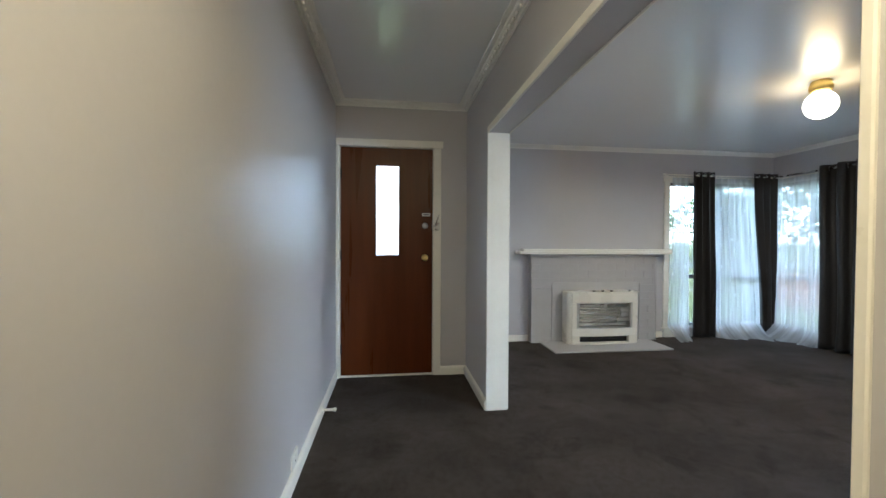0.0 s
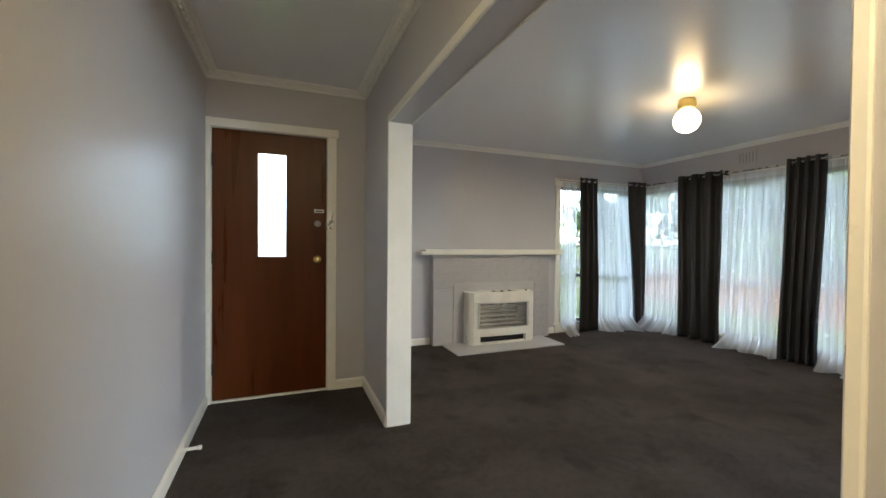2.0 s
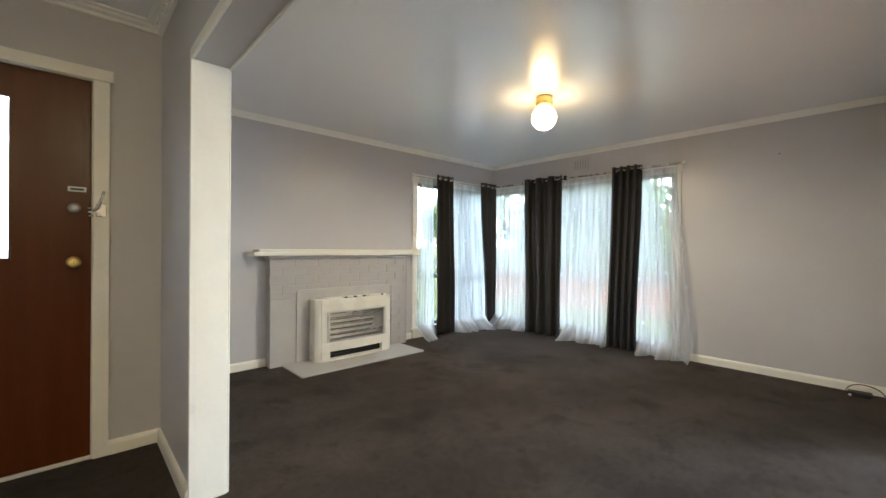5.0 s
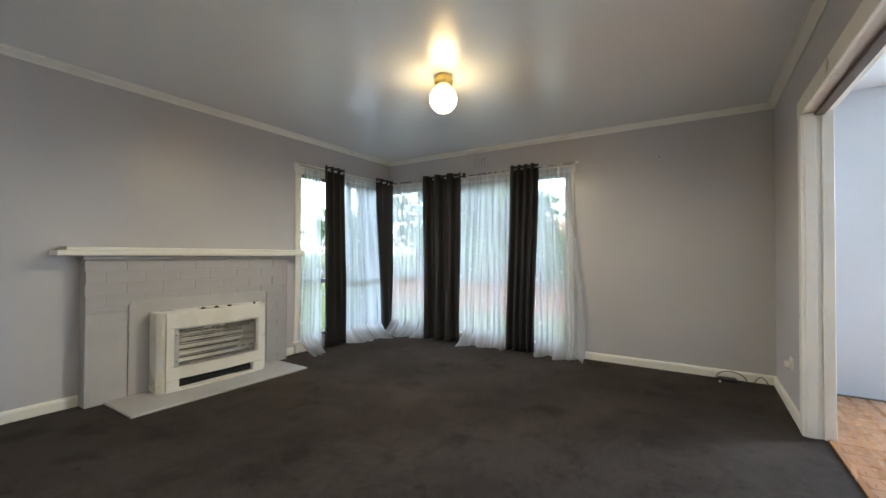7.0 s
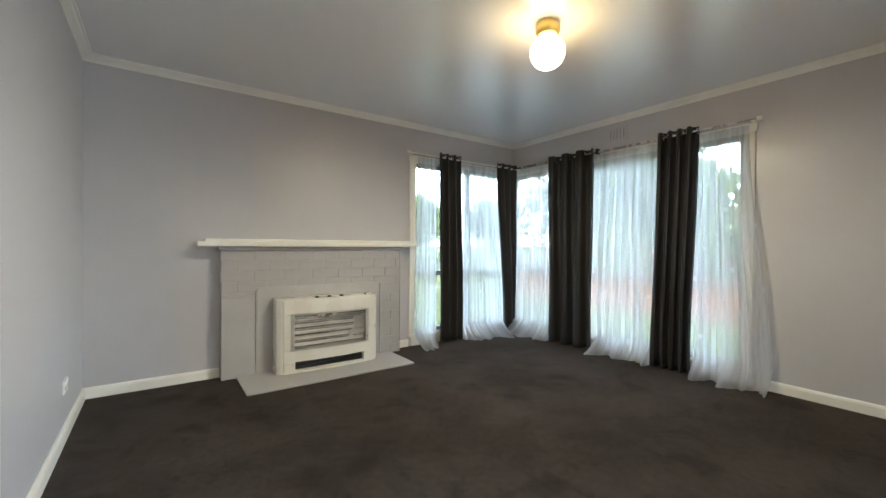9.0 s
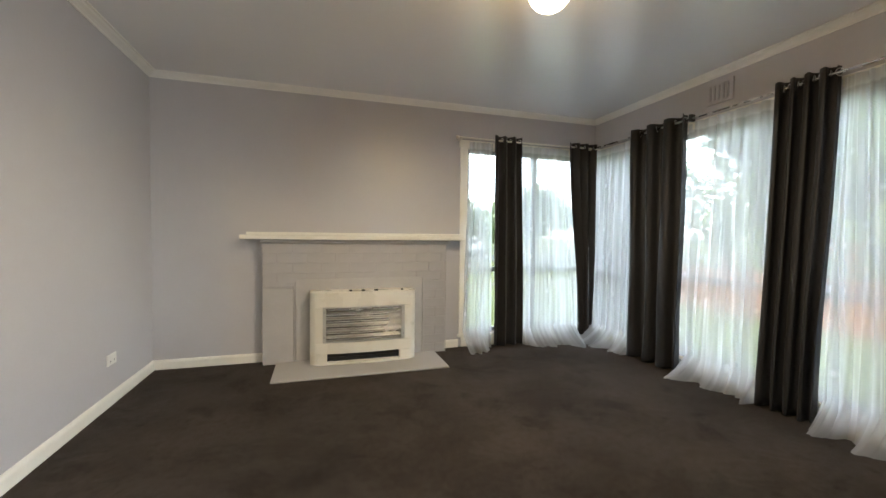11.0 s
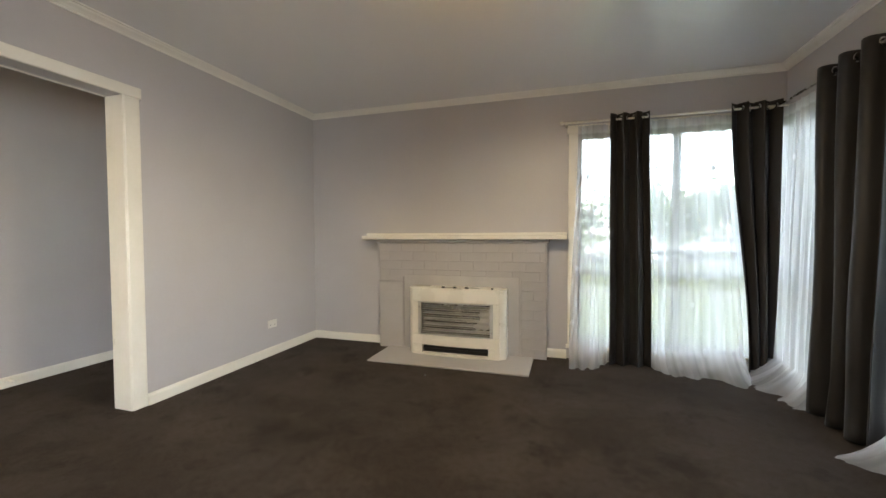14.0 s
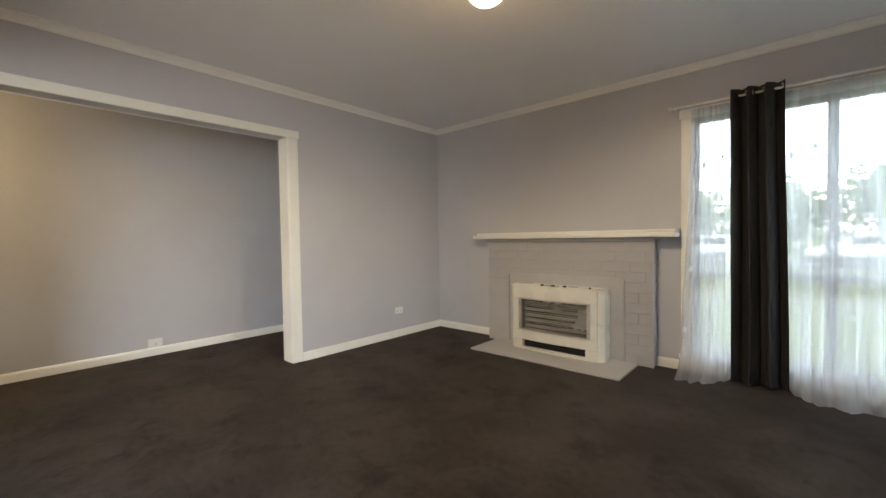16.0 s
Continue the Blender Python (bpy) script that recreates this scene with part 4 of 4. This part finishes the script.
modem = thing("cable_box", (5.07, 0.87, 0), "small black box with looped cables on the carpet", "cable box")
part("body", box(5.033, 5.118, 0.80, 0.94, 0.0, 0.026, 0.005), M_BLACK, modem)
part("cable", tube([(5.088, 0.93, 0.02)] + [(5.093 + 0.012 * math.sin(a * 2), 0.84 + 0.11 * math.cos(a), 0.008 + 0.075 * math.sin(a)) for a in [math.pi * k / 12 for k in range(13)]] + [(5.088, 0.68, 0.010)], 0.004), M_BLACK, modem, "black cable loop", True)
part("cable", tube([(5.093, 0.685 - 0.10 * k / 10, 0.008 + 0.058 * math.sin(math.pi * k / 10)) for k in range(11)], 0.0035), M_BLACK, modem, "black cable loop", True)
part("cable_plug", box(5.000, 5.030, 0.915, 0.932, 0.0, 0.012, 0.002), M_PLATE, modem, "white plug tip")

# ---- outdoors ----
GZ = -0.45
structure("ground", box(-900, 900, -900, 900, GZ - 0.5, GZ), M_LAWN, "wide yellow-green lawn under an overcast sky", "lawn")
structure("footpath", box(-60, 60, 12.55, 13.15, GZ, GZ + 0.03), M_PATH, "pale concrete footpath across the lawn", "path")
structure("road", box(-80, 80, 24, 31, GZ, GZ + 0.02), M_ROAD, "grey asphalt road beyond the lawn", "road")
structure("driveway", box(11.6, 60, -20, 1.0, GZ, GZ + 0.02), M_PATH, "pale concrete drive beyond the fence", "drive")

fence = thing("brick_fence", (10.6, 3.0, GZ), "low terracotta brick garden fence on the lawn", "fence")
part("wall", box(10.5, 10.72, -12, 9.5, GZ, 0.36, 0.01), M_FENCE, fence)
part("capping", box(10.46, 10.76, -12.03, 9.53, 0.36, 0.42, 0.012), M_FENCE, fence)
for k in range(8):
    y = -11.9 + 3.04 * k
    part("pier", box(10.44, 10.78, y, y + 0.36, GZ, 0.40, 0.01), M_FENCE, fence)


def tree(x, y, height, spread, seed, label, count=2600, leaf_size=0.13):
    rnd = random.Random(seed)
    t = thing("tree", (x, y, GZ), label, "tree", "trees outside the windows")
    trunk = bmesh.new()

    def limb(points, r0, r1):
        me = bpy.data.meshes.new("piece")
        b = tube(points, 1.0, 7)
        n = len(points)
        b.verts.ensure_lookup_table()
        for i, p in enumerate(points):
            r = r0 + (r1 - r0) * i / (n - 1)
            for v in b.verts[i * 7:(i + 1) * 7]:
                v.co = Vector(p) + (v.co - Vector(p)) * r
        b.to_mesh(me)
        b.free()
        trunk.from_mesh(me)
        bpy.data.meshes.remove(me)

    top = Vector((x + rnd.uniform(-0.4, 0.4), y + rnd.uniform(-0.4, 0.4), GZ + height * 0.62))
    base = Vector((x, y, GZ - 0.1))
    limb([base, base.lerp(top, 0.35) + Vector((0.1, 0.05, 0)), base.lerp(top, 0.7), top], 0.035 * height, 0.012 * height)
    tips = []
    for k in range(9):
        a, h = rnd.uniform(0, 6.28), rnd.uniform(0.35, 1.0)
        s = base.lerp(top, h)
        e = s + Vector((math.cos(a) * spread * rnd.uniform(0.5, 0.95), math.sin(a) * spread * rnd.uniform(0.5, 0.95), height * rnd.uniform(0.08, 0.34)))
        limb([s, s.lerp(e, 0.5) + Vector((0, 0, 0.12 * spread)), e], 0.010 * height, 0.003 * height)
        tips += [e, s.lerp(e, 0.6)]
    tips.append(top + Vector((0, 0, height * 0.25)))
    part("trunk", trunk, M_BARK, t, smooth=True)
    vs, fs = [], []
    for k in range(count):
        c = rnd.choice(tips)
        v = Vector((rnd.gauss(0, 1), rnd.gauss(0, 1), rnd.gauss(0, 0.8))) * spread * 0.21
        p = c + v
        if p.z < GZ + 0.8:
            continue
        u = Vector((rnd.gauss(0, 1), rnd.gauss(0, 1), rnd.gauss(0, 1))).normalized() * leaf_size * rnd.uniform(0.6, 1.3)
        w = u.orthogonal() * rnd.uniform(0.4, 0.7)
        i = len(vs)
        vs += [p - u, p + w, p + u, p - w]
        fs.append((i, i + 1, i + 2, i + 3))
    me = bpy.data.meshes.new("crown")
    me.from_pydata(vs, [], fs)
    me.materials.append(M_LEAF)
    crown = new("crown", me)
    crown.parent, crown.matrix_parent_inverse = t, Matrix.Translation(-t.location)
    return t


for row in ((16.5, 7.4, 4.6, 1.8, 1), (16.0, 2.6, 3.9, 1.5, 2), (16.0, 11.5, 4.4, 2.2, 3), (23.0, 15.0, 6.0, 3.0, 4), (24.0, -3.0, 5.5, 2.6, 5)):
    tree(*row, "leafy green garden tree beyond the brick fence")
tree(20.5, 11.6, 9.4, 3.3, 31, "tall spreading tree with a dense canopy beyond the brick fence", 15000, 0.30)
for row in ((14.5, 24.0, 4.6, 2.0, 6), (3.0, 46, 6.0, 4.5, 7), (-5, 48, 5.6, 4.5, 8), (10, 45, 6.4, 4.8, 9), (17, 43, 6.0, 4.5, 10), (25, 40, 6.6, 4.6, 11), (-14, 50, 6.2, 5.0, 12), (32, 34, 6.4, 5.0, 14)):
    tree(*row, "broad green street tree across the road", 3200, 0.26)


def hedge(x0, x1, y0, y1, h, seed, label):
    rnd = random.Random(seed)
    vs, fs = [], []
    n = int(90 * ((x1 - x0) + (y1 - y0)))
    for k in range(n):
        p = Vector((rnd.uniform(x0, x1), rnd.uniform(y0, y1), GZ + (h + 0.25 * math.sin(k * 0.7)) * rnd.random() ** 0.6))
        u = Vector((rnd.gauss(0, 1), rnd.gauss(0, 1), rnd.gauss(0, 1))).normalized() * 0.16
        w = u.orthogonal() * 0.6
        i = len(vs)
        vs += [p - u, p + w, p + u, p - w]
        fs.append((i, i + 1, i + 2, i + 3))
    me = bpy.data.meshes.new("hedge")
    me.from_pydata(vs, [], fs)
    me.materials.append(M_LEAF)
    tagged(new("hedge", me), label, "hedge", kind="stuff")


hedge(12.2, 13.6, -10, 8.5, 2.0, 21, "dense green hedge behind the brick fence")


def house(x, y, w, d, h, label):
    hs = thing("house", (x, y, GZ), label, "house")
    part("wall", box(x - w / 2, x + w / 2, y - d / 2, y + d / 2, GZ, GZ + h), M_FENCE, hs)
    bm = bmesh.new()
    o, z0, z1 = 0.5, GZ + h, GZ + h + 1.7
    c = [bm.verts.new((x + sx * (w / 2 + o), y + sy * (d / 2 + o), z0)) for sx, sy in ((-1, -1), (1, -1), (1, 1), (-1, 1))]
    r = [bm.verts.new((x, y - max(0.3, d / 2 - w / 2), z1)), bm.verts.new((x, y + max(0.3, d / 2 - w / 2), z1))]
    for f in ((c[0], c[1], r[0]), (c[1], c[2], r[1], r[0]), (c[2], c[3], r[1]), (c[3], c[0], r[0], r[1]), tuple(c[::-1])):
        bm.faces.new(f)
    part("roof", bm, M_ROOF, hs)
    for k in (-1, 0, 1):
        yc = y + k * d * 0.3
        win = part("window", box(x - w / 2 - 0.03, x - w / 2 + 0.01, yc - 0.7, yc + 0.7, GZ + 0.9, GZ + 2.1, 0.01), M_DARKGLASS, hs)
        part("frame", boxes([(x - w / 2 - 0.06, x - w / 2 - 0.031, yc - 0.78, yc + 0.78, GZ + 2.1, GZ + 2.18), (x - w / 2 - 0.06, x - w / 2 - 0.031, yc - 0.78, yc + 0.78, GZ + 0.82, GZ + 0.9), (x - w / 2 - 0.06, x - w / 2 - 0.031, yc - 0.04, yc + 0.04, GZ + 0.9, GZ + 2.1)]), M_CAR, win)
        part("window", box(x + k * w * 0.3 - 0.7, x + k * w * 0.3 + 0.7, y - d / 2 - 0.03, y - d / 2 + 0.01, GZ + 0.9, GZ + 2.1, 0.01), M_DARKGLASS, hs)
    return hs


house(33, 9.5, 9, 12, 2.7, "brick bungalow with an orange tiled roof")


def car(x, y, label):
    c = thing("car", (x, y, GZ + 0.02), label, "car", "white cars on the road")
    z = GZ + 0.02
    bm = bmesh.new()
    side = [(-2.1, 0.35), (-2.15, 0.75), (-1.3, 0.92), (-0.6, 1.42), (1.1, 1.46), (1.75, 1.0), (2.1, 0.9), (2.12, 0.35)]
    rings = [[bm.verts.new((x + u, y + s * (0.85 - (0.12 if v > 1.2 else 0)), z + v)) for u, v in side] for s in (-1, 1)]
    n = len(side)
    for j in range(n):
        bm.faces.new((rings[0][j], rings[0][(j + 1) % n], rings[1][(j + 1) % n], rings[1][j]))
    bm.faces.new(rings[0])
    bm.faces.new(rings[1][::-1])
    bmesh.ops.bevel(bm, geom=bm.edges[:], offset=0.06, segments=2, affect="EDGES")
    part("body", bm, M_CAR, c, smooth=True)
    for u0, u1 in ((-0.72, 0.15), (0.22, 1.2)):
        part("window", box(x + u0, x + u1, y - 0.83, y - 0.78, z + 0.98, z + 1.32, 0.02), M_DARKGLASS, c, "dark side window")
    for u in (-1.3, 1.35):
        for s in (-0.86, 0.66):
            w = part("wheel", lathe([(0.32, 0), (0.33, 0.05), (0.33, 0.15), (0.32, 0.2)], (x + u, y + s, z + 0.33), "y", 20), M_RUBBER, c)
            part("rim", lathe([(0.20, 0), (0.20, -0.012), (0.05, -0.016)], (x + u, y + s, z + 0.33), "y", 16), M_CHROME, w)


car(0.5, 25.2, "white car parked on the far road")
car(6.6, 25.2, "white car parked on the road by the lawn")
car(12.4, 29.6, "white car parked on the far side of the road")

# ---- small repeated pieces ----
BH, BW, BJ = 0.081, 0.235, 0.005


def brick_mesh(w):
    bm = box(-w / 2, w / 2, -0.003, 0.010, -BH / 2, BH / 2, 0.002)
    ob = link(bm, "brick", M_BRICK)
    me = ob.data
    bpy.data.objects.remove(ob)
    return me


kinds = {}
rnd = random.Random(5)
for course in range(12):
    z = BJ + BH / 2 + course * (BH + BJ)
    spans = [(3.190, FX1 - 0.006)] if z + BH / 2 < 0.735 else [(FX0, FX1 - 0.006)]
    if 0.660 < z - BH / 2 and z + BH / 2 < 0.80 and spans[0][0] > FX0:
        spans.append((FX0, 2.052))
    for x0, x1 in spans:
        x = x0 - (0.0 if course % 2 else (BW + BJ) / 2)
        while x < x1 - 0.02:
            a, b = max(x, x0), min(x + BW, x1)
            if b - a > 0.03:
                w = round(b - a, 2)
                if w not in kinds:
                    kinds[w] = brick_mesh(w)
                ob = new("brick", kinds[w])
                ob.location = ((a + b) / 2, FY + (rnd.uniform(0.0020, 0.0060) if (a + b) / 2 > 3.19 else rnd.uniform(0.0062, 0.0080)), z)
                ob.parent, ob.matrix_parent_inverse = fire, Matrix.Translation(-fire.location)
            x += BW + BJ
me = None
for k in range(30):
    x0 = XP1 + 0.062 + 0.135 * k
    if x0 + 0.132 > XE:
        break
    if me is None:
        ob = link(box(0, 0.132, RS + 0.002, YS - 0.121, 0.0005, 0.008, 0.001), "floorboard", M_BOARD)
        me = ob.data
        bpy.data.objects.remove(ob)
    b = new("floorboard", me)
    b.location, b.parent = (x0, 0, 0), floor
